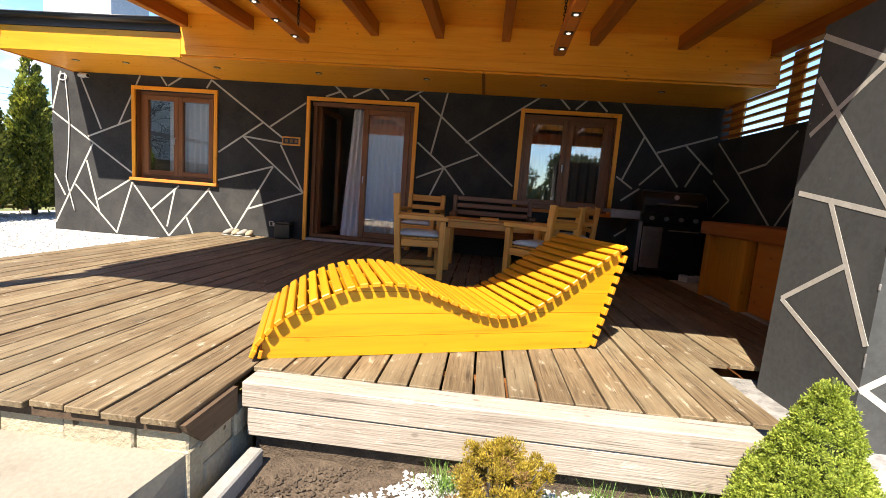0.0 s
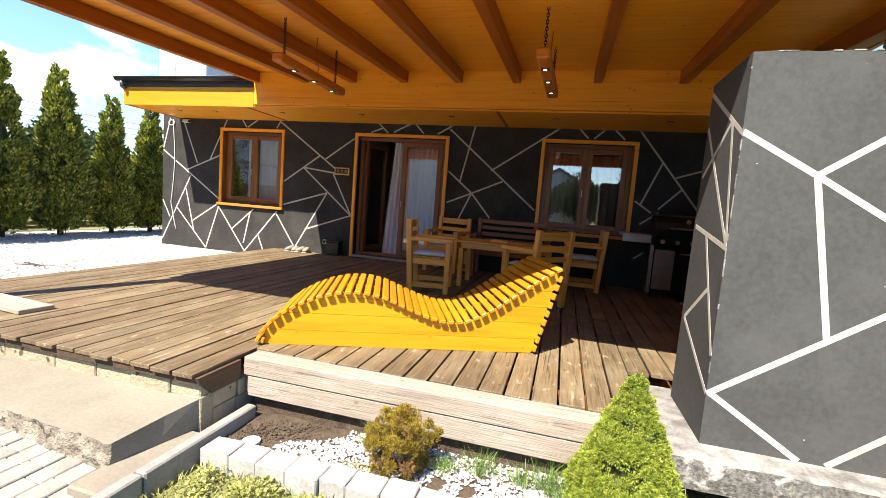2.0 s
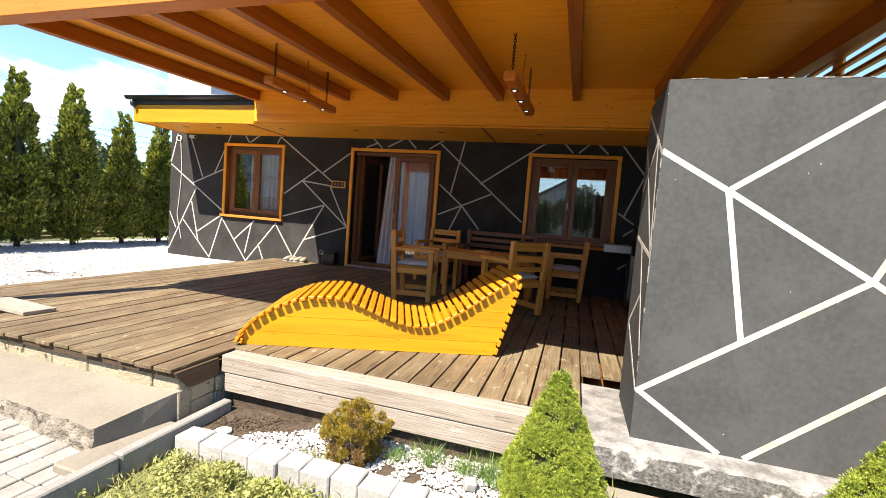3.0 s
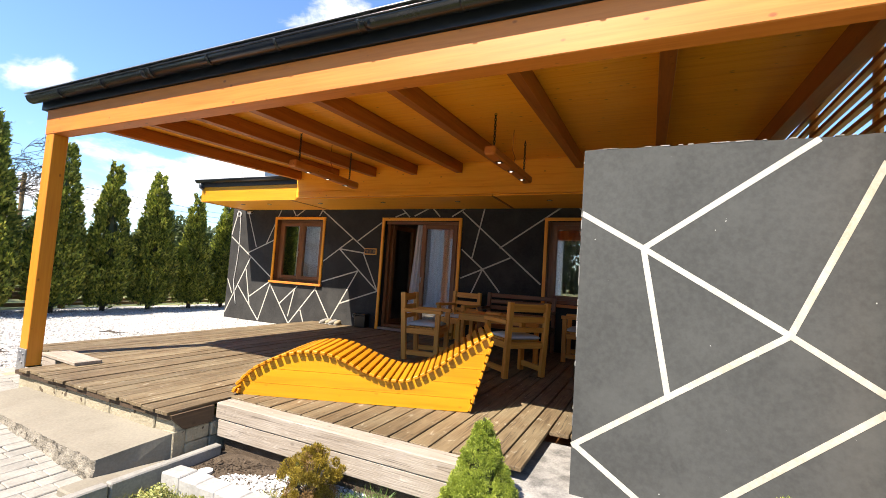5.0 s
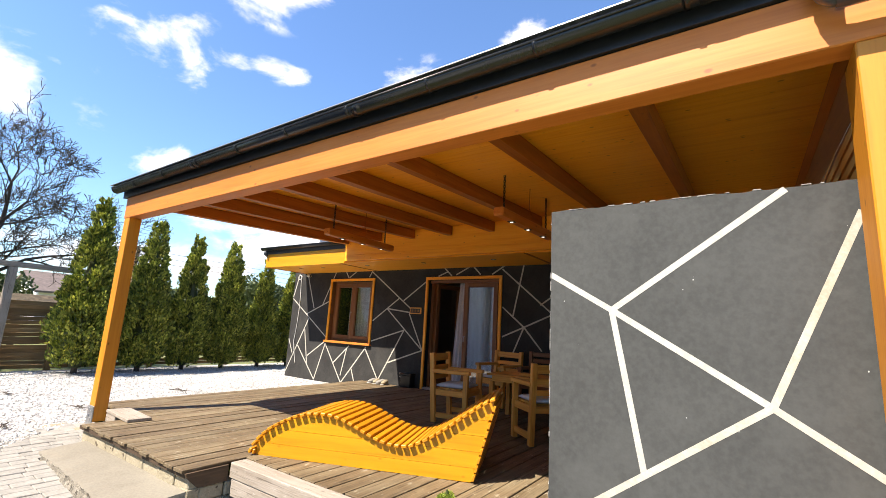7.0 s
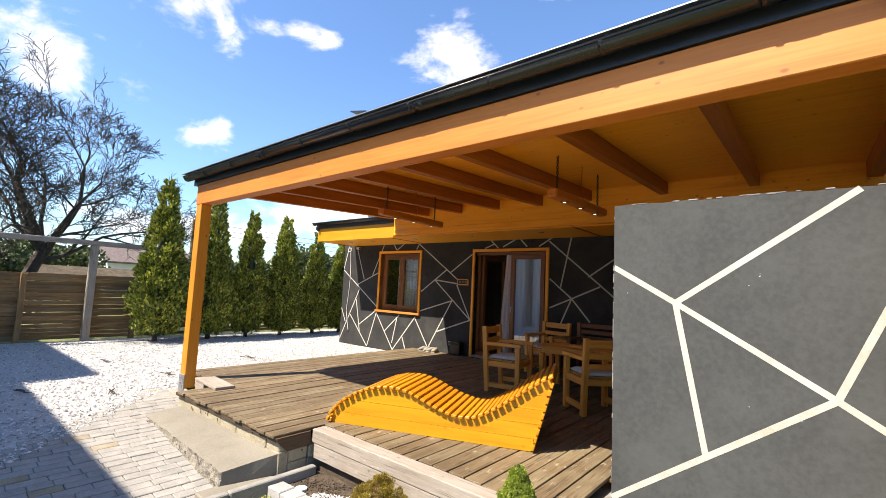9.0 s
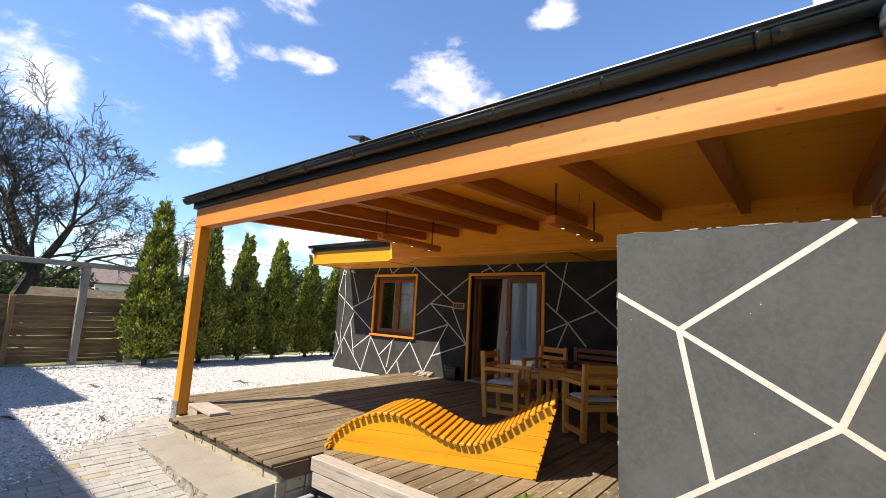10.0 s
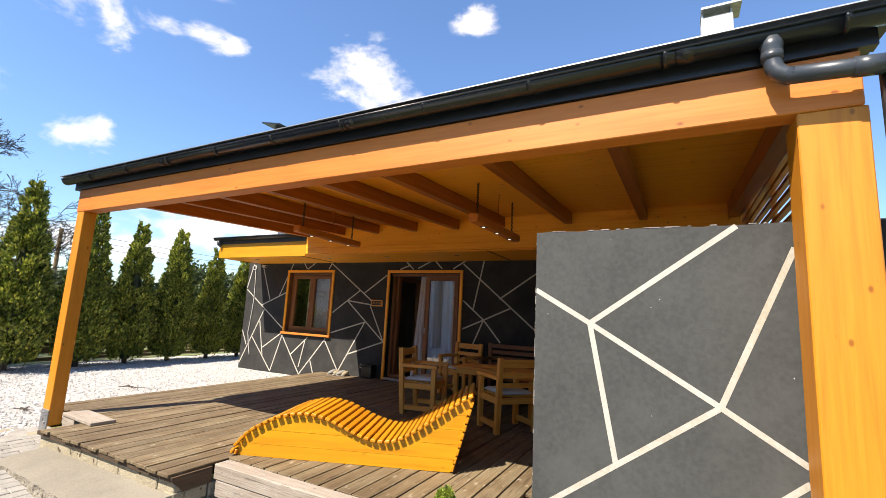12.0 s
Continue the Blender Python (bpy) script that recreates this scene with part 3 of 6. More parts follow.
# ---- the deck ----
def make_deck():
    under = bmesh.new()
    for y in (2.3, 3.2, 4.1, 5.0, 5.9, 6.6):
        box(under, -4.1, 2.5 if y > 3 else 1.36, y, y + 0.06, -0.12, -0.032)
    box(under, -4.1, 3.25, 2.95, 6.82, -0.40, -0.13)
    deck = thing("deck", under, M["brown_x"], "weathered brown timber deck with open joints", "deck", "structure")
    rng = random.Random(4)
    lib = {}
    x, i = -4.185, 0
    while x < 2.52:
        w = 0.15
        front = 2.12 if x < -3.13 else 1.582 if x < -0.95 else 2.085 if x < 1.45 else 2.855
        length = 6.80 - front
        split = rng.uniform(0.35, 0.65) if (i % 3 == 1) else None
        spans = [(front, 6.80)] if not split else [(front, front + length * split - 0.002), (front + length * split + 0.002, 6.80)]
        for a, b in spans:
            key = round(b - a, 2)
            if key not in lib:
                lib[key] = mesh_of("deck_board", boxed(-0.0688, 0.0688, 0, b - a, -0.026, 0, bevel=0.003), M["deckwood_y"])
            piece("deck_board", lib[key], deck, pose(x + 0.075 + rng.uniform(-0.002, 0.002), a + rng.uniform(-0.014, 0.012), rng.uniform(-0.005, 0.001), rng.uniform(-0.05, 0.05), rng.uniform(-0.3, 0.3), rng.uniform(-0.08, 0.08)))
        x += w
        i += 1
    side = bmesh.new()
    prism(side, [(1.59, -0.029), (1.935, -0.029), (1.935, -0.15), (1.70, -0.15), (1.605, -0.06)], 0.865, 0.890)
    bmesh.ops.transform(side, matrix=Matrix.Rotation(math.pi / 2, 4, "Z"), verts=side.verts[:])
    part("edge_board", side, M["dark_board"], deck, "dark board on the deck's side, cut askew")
    # Added strip: stops sun through the joints and draws the shaded line below.
    part("bearer", boxed(-3.1, -0.892, 1.598, 1.655, -0.066, -0.0315), M["dark_board"], deck, "dark strip under the boards' ends, in the colour of their shade")
    part("edge_board", boxed(-4.17, -4.145, 2.1, 6.8, -0.14, -0.004, bevel=0.003), M["deckwood_y"], deck)
    lay = pose(-3.10, 2.03, 0, 0, 0, -4)
    block = holder("timber_block", "pale sawn timber plank end lying across the deck's corner", "timber", lay)
    part("plank", boxed(-0.35, 0.36, -0.115, 0.115, 0.003, 0.036, bevel=0.004), M["sleeper_x"], block)
    part("bearer", boxed(-0.35, -0.06, -0.105, 0.085, -0.12, 0.002, bevel=0.004), M["sleeper_x"], block)
    return deck


def make_edging():
    """Two stacked timbers with a wide plank on top, before the raised bay."""
    e = holder("timber_edging", "greyed timber edging of stacked planks along the deck's bay", "edging", kind="structure")
    part("plank", boxed(-0.85, 1.36, 1.938, 2.078, -0.124, -0.006, bevel=0.006), M["sleeper_x"], e)
    part("plank", boxed(-0.825, 1.34, 1.944, 2.078, -0.258, -0.127, bevel=0.006), M["sleeper_x"], e)
    # Soil colour keeps this bearer dark, standing for the shaded gap below the planks.
    part("bearer", boxed(-0.81, 1.34, 2.0, 2.07, -0.40, -0.26), M["soil"], e)
    return e


# ---- walls ----
WALL_Y, TOP = 6.82, 2.62


def stripe_bm(bm, axis, plane, a, b, width, out, coat):
    """A painted band between two points of a wall: (x, z) on a wall across y, (y, z) on one across x."""
    p, q = Vector((a[0], a[1])), Vector((b[0], b[1]))
    d = (q - p).normalized()
    n = Vector((-d.y, d.x)) * width / 2
    ring = (p + n, p - n, q - n, q + n)
    ends = []
    for o in (plane - out * 0.001, plane + out * coat):
        ends.append([bm.verts.new((r.x, o, r.y) if axis == "y" else (o, r.x, r.y)) for r in ring])
    for i in range(4):
        j = (i + 1) % 4
        bm.faces.new((ends[0][i], ends[0][j], ends[1][j], ends[1][i]))
    bm.faces.new(ends[1])
    return bm


def band(wall, axis, plane, out, x0, z0, x1, z1, width=0.026, mat="stripe"):
    coat = 0.0008 + 0.00012 * (len(wall.children) % 9)
    part("painted_stripe", stripe_bm(bmesh.new(), axis, plane, (x0, z0), (x1, z1), width, out, coat), M[mat], wall)


OPENINGS = ((-5.41, -4.11, 0.765, 2.12), (-2.585, -1.0, 0.045, 2.11), (0.60, 1.90, 0.765, 2.12))


def make_house_wall():
    bm = bmesh.new()
    xs = [-6.84]
    for x0, x1, z0, z1 in OPENINGS:
        box(bm, xs[-1], x0, WALL_Y, WALL_Y + 0.3, -0.5, TOP)
        box(bm, x0, x1, WALL_Y, WALL_Y + 0.3, z1, TOP)
        box(bm, x0, x1, WALL_Y, WALL_Y + 0.3, -0.5, z0)
        xs.append(x1)
    box(bm, xs[-1], 3.6, WALL_Y, WALL_Y + 0.3, -0.5, TOP)
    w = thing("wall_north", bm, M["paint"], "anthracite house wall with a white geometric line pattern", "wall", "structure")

    def s(*c):
        band(w, "y", WALL_Y, -1, *c)
    s(-6.67, 2.33, -6.83, 1.75)
    s(-6.83, 1.71, -5.47, 0.82)
    s(-6.23, 1.35, -5.46, 1.66)
    s(-6.35, 2.30, -6.00, 1.48)
    s(-5.33, 2.33, -5.71, 1.55)
    s(-6.15, 1.24, -6.83, -0.06)
    s(-6.83, 0.72, -6.65, 0.39)
    s(-6.26, 0.97, -6.06, 0.17)
    s(-6.08, 0.36, -5.50, 0.73)
    s(-6.47, 0.58, -5.76, -0.15)
    s(-5.48, 0.68, -5.76, -0.15)
    s(-5.48, 0.68, -4.86, -0.13)
    s(-5.16, 0.27, -4.69, 0.68)
    s(-4.76, 0.61, -4.89, 0.02)
    s(-4.86, -0.13, -4.18, 0.68)
    s(-4.56, 0.19, -4.45, -0.07)
    s(-4.20, 0.66, -3.76, 0.03)
    s(-3.76, 0.05, -3.15, 1.09)
    s(-3.57, 0.40, -2.66, 0.72)
    s(-4.04, 0.82, -3.15, 1.09)
    s(-4.04, 1.25, -3.33, 1.74)
    s(-4.16, 2.32, -3.01, 1.53)
    s(-3.65, 1.52, -3.01, 1.45)
    s(-3.65, 1.52, -2.66, 0.72)
    s(-3.04, 1.43, -2.66, 0.72)
    s(-3.21, 1.69, -2.66, 2.07)
    s(-4.24, 2.20, -4.16, 2.33)
    s(-4.99, 2.34, -4.89, 2.20)
    s(-4.87, 2.20, -4.63, 2.35)
    s(-2.23, 2.35, -2.04, 2.18)
    s(-2.36, 2.18, -2.12, 2.27)
    s(-1.94, 2.20, -1.63, 2.35)
    s(-1.56, 2.35, -1.40, 2.19)
    s(-1.16, 2.19, -0.89, 2.35)
    s(-0.95, 2.28, 0.52, 1.06)
    s(-0.53, 2.35, -0.72, 1.45)
    s(-0.22, 1.64, 0.81, 2.35)
    s(-0.51, 1.26, -0.02, 1.48)
    s(-0.93, 1.60, -0.51, 1.26)
    s(-0.92, 1.08, -0.51, 1.26)
    s(-0.51, 1.26, -0.18, 0.88)
    s(-0.51, 1.26, -0.72, 0.78)
    s(1.07, 2.36, 1.23, 2.20)
    s(1.31, 2.20, 1.47, 2.35)
    s(1.58, 2.36, 1.75, 2.20)
    s(1.94, 2.35, 2.84, 1.22)
    s(2.30, 1.88, 2.06, 1.26)
    s(1.98, 1.31, 2.22, 1.15)
    s(2.60, 1.52, 2.31, 1.21)
    s(2.32, 1.16, 2.08, 0.97)
    s(2.50, 1.68, 3.28, 1.95)
    s(2.88, 1.80, 3.28, 1.43)
    s(3.10, 1.57, 2.94, 1.23)
    s(2.05, 0.45, 2.35, 0.68)
    # the other sides of the house close the rooms behind
    bm = bmesh.new()
    box(bm, -6.84, -6.54, WALL_Y + 0.3, 11.5, -0.5, TOP)
    box(bm, 3.3, 3.6, WALL_Y + 0.3, 11.5, -0.5, TOP)
    box(bm, -6.84, 3.6, 11.5, 11.8, -0.5, TOP)
    thing("wall_outer", bm, M["paint"], "plain anthracite outer walls of the house", "wall", "structure")
    bm = bmesh.new()
    box(bm, -6.54, 3.3, WALL_Y + 0.3, 11.5, -0.05, 0.04)
    thing("floor", bm, M["brown_x"], "brown indoor floor behind the glass door", "floor", "structure")
    bm = bmesh.new()
    box(bm, -6.54, 3.3, 9.6, 9.7, 0.04, 2.5)
    box(bm, -3.2, -3.1, 7.12, 9.6, 0.04, 2.5)
    box(bm, 0.1, 0.2, 7.12, 9.6, 0.04, 2.5)
    thing("wall_inner", bm, M["interior"], "plain indoor walls of the rooms", "wall", "structure")
    thing("ceiling_indoor", boxed(-6.54, 3.3, WALL_Y + 0.3, 11.5, 2.5, 2.56), M["interior"], "plain indoor ceiling", "ceiling", "structure")


def make_front_wall():
    """The free-standing block wall beside the bay, its edges chipped."""
    bm = bmesh.new()
    rng = random.Random(11)
    n, z0, z1 = 30, -0.12, 1.865
    prof = []
    for i in range(n + 1):
        x = 1.78 + (3.12 - 1.78) * i / n
        prof.append((x, z1 + rng.uniform(-0.006, 0.003)))
    outline = [(1.78, z0)] + prof + [(3.12, z0)]
    far = lambda z: 2.76 - 0.06 * max(0.0, z) / 1.9
    a = [bm.verts.new((x, 2.12, z)) for x, z in outline]
    c = [bm.verts.new((x, far(z), z)) for x, z in outline]
    bm.faces.new(a)
    bm.faces.new(c[::-1])
    for i in range(len(a)):
        j = (i + 1) % len(a)
        bm.faces.new((a[j], a[i], c[i], c[j]))
    w = thing("wall_front", bm, M["sunlit_chalky"], "thick anthracite block wall with broad white lines beside the deck", "wall", "structure")

    def s(x0, zz0, x1, zz1, mat="stripe"):
        band(w, "y", 2.12, -1, x0, zz0, x1, zz1, 0.030, mat)
    s(1.782, 1.493, 2.112, 1.30)
    s(2.112, 1.30, 2.87, 1.855)
    s(2.112, 1.30, 2.766, 0.90)
    s(2.112, 1.30, 2.251, 0.535)
    s(1.782, 0.180, 2.766, 0.90, "stripe_cream")
    s(2.766, 0.90, 3.115, 1.73, "stripe_cream")
    s(2.766, 0.90, 3.115, 0.675, "stripe_cream")
    s(1.79, 0.19, 2.215, -0.084)
    s(2.33, -0.084, 3.115, 0.60, "stripe_cream")

    def q(y0, zz0, y1, zz1):
        band(w, "x", 1.78, -1, y0, zz0, y1, zz1, 0.026)
    q(2.70, 1.813, 2.128, 1.490)
    q(2.685, 1.317, 2.28, 1.575)
    q(2.28, 1.575, 2.132, 0.935)
    q(2.69, 1.605, 2.135, 0.940)
    q(2.69, 1.021, 2.125, 0.924)
    q(2.465, 0.981, 2.128, 0.375)
    q(2.312, 0.689, 2.685, 0.454)
    q(2.685, 0.454, 2.126, 0.180)
    # chipped whitewash along the upper and the outer edge
    chip = random.Random(19)
    x = 1.79
    while x < 3.1:
        ln = chip.uniform(0.008, 0.05)
        if chip.random() < 0.34:
            h = chip.uniform(0.002, 0.006)
            part("bare_edge", boxed(x, min(3.115, x + ln), 2.1175, 2.13, z1 - h, z1 + 0.0035, bevel=0.002), M["worn_white"], w)
        x += ln
    z = 0.15
    while z < 1.84:
        ln = chip.uniform(0.01, 0.07)
        if chip.random() < 0.28:
            part("bare_edge", boxed(1.7775, 1.7775 + chip.uniform(0.004, 0.008), 2.1165, 2.124, z, z + ln, bevel=0.002), M["worn_white"], w)
        z += ln
    # the ledge at the wall's foot
    led = bmesh.new()
    rng2 = random.Random(3)
    m = 40
    rows = []
    for i in range(m + 1):
        x = 1.38 + (3.4 - 1.38) * i / m
        r = lambda k: rng2.uniform(-k, k)
        y = 1.985 + r(0.006)
        rows.append([led.verts.new(p) for p in ((x, 2.9, -0.095), (x, 2.13, -0.085), (x, y + 0.03, -0.098 + r(0.004)), (x, y, -0.115 + r(0.006)), (x, y - 0.004 + r(0.005), -0.20), (x, y + 0.01, -0.275), (x, 2.9, -0.45))])
    for a1, c1 in zip(rows, rows[1:]):
        for k in range(7):
            led.faces.new((a1[k], a1[(k + 1) % 7], c1[(k + 1) % 7], c1[k]))
    led.faces.new(rows[0])
    led.faces.new(rows[-1][::-1])
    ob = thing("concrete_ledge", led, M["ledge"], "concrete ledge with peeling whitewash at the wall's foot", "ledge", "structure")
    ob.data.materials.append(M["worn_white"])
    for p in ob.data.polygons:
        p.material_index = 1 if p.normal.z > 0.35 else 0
    thing("concrete_strip", boxed(1.3, 3.6, 1.2, 2.06, -0.46, -0.355, bevel=0.01), M["slab"], "pale concrete strip in front of the ledge", "paving", "structure")


def make_side_wall():
    w = thing("wall_east", boxed(3.3, 3.5, 2.2, WALL_Y - 0.003, -0.45, 1.88), M["paint"], "low anthracite side wall of the terrace with white lines", "wall", "structure")

    def q(*c):
        band(w, "x", 3.3, -1, *c)
    q(6.80, 1.86, 6.21, 1.42)
    q(6.21, 1.42, 5.42, 0.79)
    q(6.20, 1.41, 5.65, 1.49)
    q(5.65, 1.49, 5.20, 1.80)
    q(6.80, 1.35, 6.32, 1.07)
    q(6.32, 1.07, 6.73, 0.80)
    q(5.33, 0.79, 5.05, 1.16)
    q(4.9, 0.9, 4.3, 1.6)
    louv = holder("slatted_screen", "horizontal wooden slats between posts above the side wall", "screen")
    for i in range(9):
        z = 1.93 + 0.098 * i
        part("slat", boxed(3.308, 3.352, 2.15, 6.80, z - 0.016, z + 0.016, bevel=0.003), M["rafter_y"], louv)
    for y, w in ((2.9, 0.10), (4.05, 0.16), (5.36, 0.21), (6.42, 0.28)):
        part("board", boxed(3.362, 3.385, y, y + w, 1.883, 2.70, bevel=0.004), M["teak_z"], louv, "pale upright board behind the slats")


# ---- roof over the terrace ----
BEAM_Y0, BEAM_Y1 = 1.83, 1.97
RAFT_A, RAFT_B = 2.515, 2.69
TILT = pose(0, 0, 0, 0, -0.31, 0)


def under(y):
    """Height of the rafters' underside."""
    return RAFT_A + (RAFT_B - RAFT_A) * (y - 1.97) / 3.63


def sloped(x0, x1, y0, y1, lift, thick, bevel=0.0):
    bm = bmesh.new()
    v = []
    for dz in (0, thick):
        for x, y in ((x0, y0), (x1, y0), (x1, y1), (x0, y1)):
            v.append(bm.verts.new((x, y, under(y) + lift + dz)))
    for f in ((0, 3, 2, 1), (4, 5, 6, 7), (0, 1, 5, 4), (1, 2, 6, 5), (2, 3, 7, 6), (3, 0, 4, 7)):
        bm.faces.new([v[i] for i in f])
    if bevel:
        bmesh.ops.bevel(bm, geom=bm.edges[:], offset=bevel, segments=1, affect="EDGES")
    return bm


def make_pergola():
    p = holder("terrace_roof", "orange glazed timber terrace roof on square posts", "roof", kind="structure")
    part("front_beam", boxed(-3.66, 3.36, BEAM_Y0, BEAM_Y1, 2.312, 2.575, m=TILT, bevel=0.006), M["pine_x"], p, "light orange glazed front beam with knots")
    part("post", boxed(-3.655, -3.505, BEAM_Y0 + 0.003, BEAM_Y1 - 0.003, -0.10, 2.292, bevel=0.005), M["pine_z"], p)
    part("post", boxed(3.10, 3.36, BEAM_Y0 + 0.003, BEAM_Y1 + 0.10, -0.10, 2.328, bevel=0.006), M["pine_z"], p, "broad orange glazed post")
    br = part("post_bracket", boxed(-3.645, -3.49, BEAM_Y0 - 0.012, BEAM_Y0 + 0.001, -0.15, 0.075, bevel=0.002), M["zinc"], p, "galvanised steel bracket")
    for z in (-0.03, 0.04):
        part("bolt", boxed(-3.60, -3.57, BEAM_Y0 - 0.022, BEAM_Y0 - 0.011, z - 0.012, z + 0.012, bevel=0.003), M["zinc"], br)
    for z in (-0.06, 0.02):
        part("bolt", boxed(-3.545, -3.525, BEAM_Y0 - 0.022, BEAM_Y0 - 0.011, z - 0.012, z + 0.012, bevel=0.003), M["zinc"], br)
    part("fascia", boxed(-3.74, 3.42, BEAM_Y0 - 0.02, BEAM_Y0 + 0.05, 2.578, 2.70, m=TILT), M["anthracite"], p, "black metal fascia")
    for x in (-3.73, -2.87, -2.09, -1.30, -0.51, 0.27, 1.28, 2.26):
        part("rafter", sloped(x - 0.10, x, BEAM_Y1 + 0.002, 5.66, 0.0, 0.155, 0.004), M["rafter_y"], p, "red-brown glazed rafter")
    part("rafter", sloped(3.16, 3.29, BEAM_Y1 + 0.002, 5.66, -0.02, 0.175, 0.004), M["rafter_y"], p, "red-brown glazed edge rafter")
    part("back_beam", boxed(-3.84, 3.3, 5.668, 5.80, 2.362, 2.865, bevel=0.005), M["lining_x"], p)
    part("beam_lip", boxed(-3.82, 3.3, 5.652, 5.667, 2.362, 2.475, bevel=0.004), M["lining_x"], p)
    bm = bmesh.new()
    y = BEAM_Y1 + 0.01
    while y < 5.65:
        bw = min(0.118, 5.66 - y)
        bm2 = sloped(-3.80, 3.36, y + 0.0015, y + bw - 0.0015, 0.158, 0.02)
        me = bpy.data.meshes.new("tmp")
        bm2.to_mesh(me)
        bm2.free()
        bm.from_mesh(me)
        bpy.data.meshes.remove(me)
        y += bw
    thing("ceiling", bm, M["lining_x"], "orange glazed pine boards lining the terrace roof", "ceiling", "structure")
    thing("roof_sheet", sloped(-3.82, 3.46, 1.74, 6.2, 0.182, 0.03), M["roofmetal"], "dark sheet-metal roof over the terrace", "roof", "structure")
    thing("roof_edge_trim", boxed(-3.82, 3.47, 1.675, 1.74, 2.715, 2.722, m=TILT), M["zinc"], "thin pale metal drip edge of the roof", "trim", "structure")


def half_pipe(x0, x1, cy, cz, r, th=0.006):
    bm = bmesh.new()
    outer, inner = [], []
    for k in range(13):
        a = math.pi + math.pi * k / 12
        outer.append((cy + r * math.cos(a), cz + r * math.sin(a)))
        inner.append((cy + (r - th) * math.cos(a), cz + (r - th) * math.sin(a)))
    ring = outer + inner[::-1]
    a = [bm.verts.new((x0, y, z)) for y, z in ring]
    c = [bm.verts.new((x1, y, z)) for y, z in ring]
    for i in range(len(ring)):
        j = (i + 1) % len(ring)
        bm.faces.new((a[i], a[j], c[j], c[i]))
    for v in (a, c):
        bm.faces.new([v[i] for i in range(13)])
    return bm


def make_gutter():
    g = holder("gutter", "black half-round plastic gutter with brackets along the roof edge", "gutter", TILT)
    r, cy, cz = 0.058, 1.745, 2.688
    part("trough", half_pipe(-3.80, 3.46, cy, cz, r), M["gutter"], g, smooth=True)
    part("rim", tube(bmesh.new(), [(-3.80, cy - r, cz), (3.46, cy - r, cz)], 0.008, 8), M["gutter"], g, smooth=True)
    x = -3.2
    while x < 3.4:
        part("bracket", half_pipe(x, x + 0.022, cy, cz, r + 0.006, 0.008), M["gutter"], g, smooth=True)
        x += 0.72
    for x in (-1.9, 0.45, 2.62):
        part("joint", half_pipe(x, x + 0.09, cy, cz, r + 0.002, 0.004), M["gutter"], g, smooth=True)
    d = holder("downpipe", "grey plastic downpipe bending away from the gutter", "downpipe", TILT)
    part("elbow", tube(bmesh.new(), [(3.02, cy, cz - 0.03), (3.02, cy, cz - 0.07), (3.02, cy, cz - 0.13), (3.023, cy - 0.004, cz - 0.17), (3.035, cy - 0.008, cz - 0.20), (3.06, cy - 0.011, cz - 0.222), (3.09, cy - 0.012, cz - 0.229)], [0.052, 0.047, 0.040, 0.040, 0.040, 0.040, 0.040], 16), M["pipe"], d, smooth=True)
    part("collar", tube(bmesh.new(), [(3.02, cy, cz - 0.095), (3.02, cy, cz - 0.135)], 0.045, 14), M["pipe"], d, smooth=True)
    part("pipe", tube(bmesh.new(), [(3.06, cy - 0.012, cz - 0.228), (3.50, cy - 0.012, cz - 0.252)], 0.040, 14), M["pipe"], d, smooth=True)
    part("collar", tube(bmesh.new(), [(3.30, cy - 0.012, cz - 0.241), (3.40, cy - 0.012, cz - 0.247)], 0.045, 14), M["pipe"], d, smooth=True)
    part("drop_pipe", tube(bmesh.new(), [(3.44, cy + 0.03, cz - 0.25), (3.44, cy + 0.03, -0.3)], 0.045, 14), M["anthracite"], d, "black drop pipe", smooth=True)


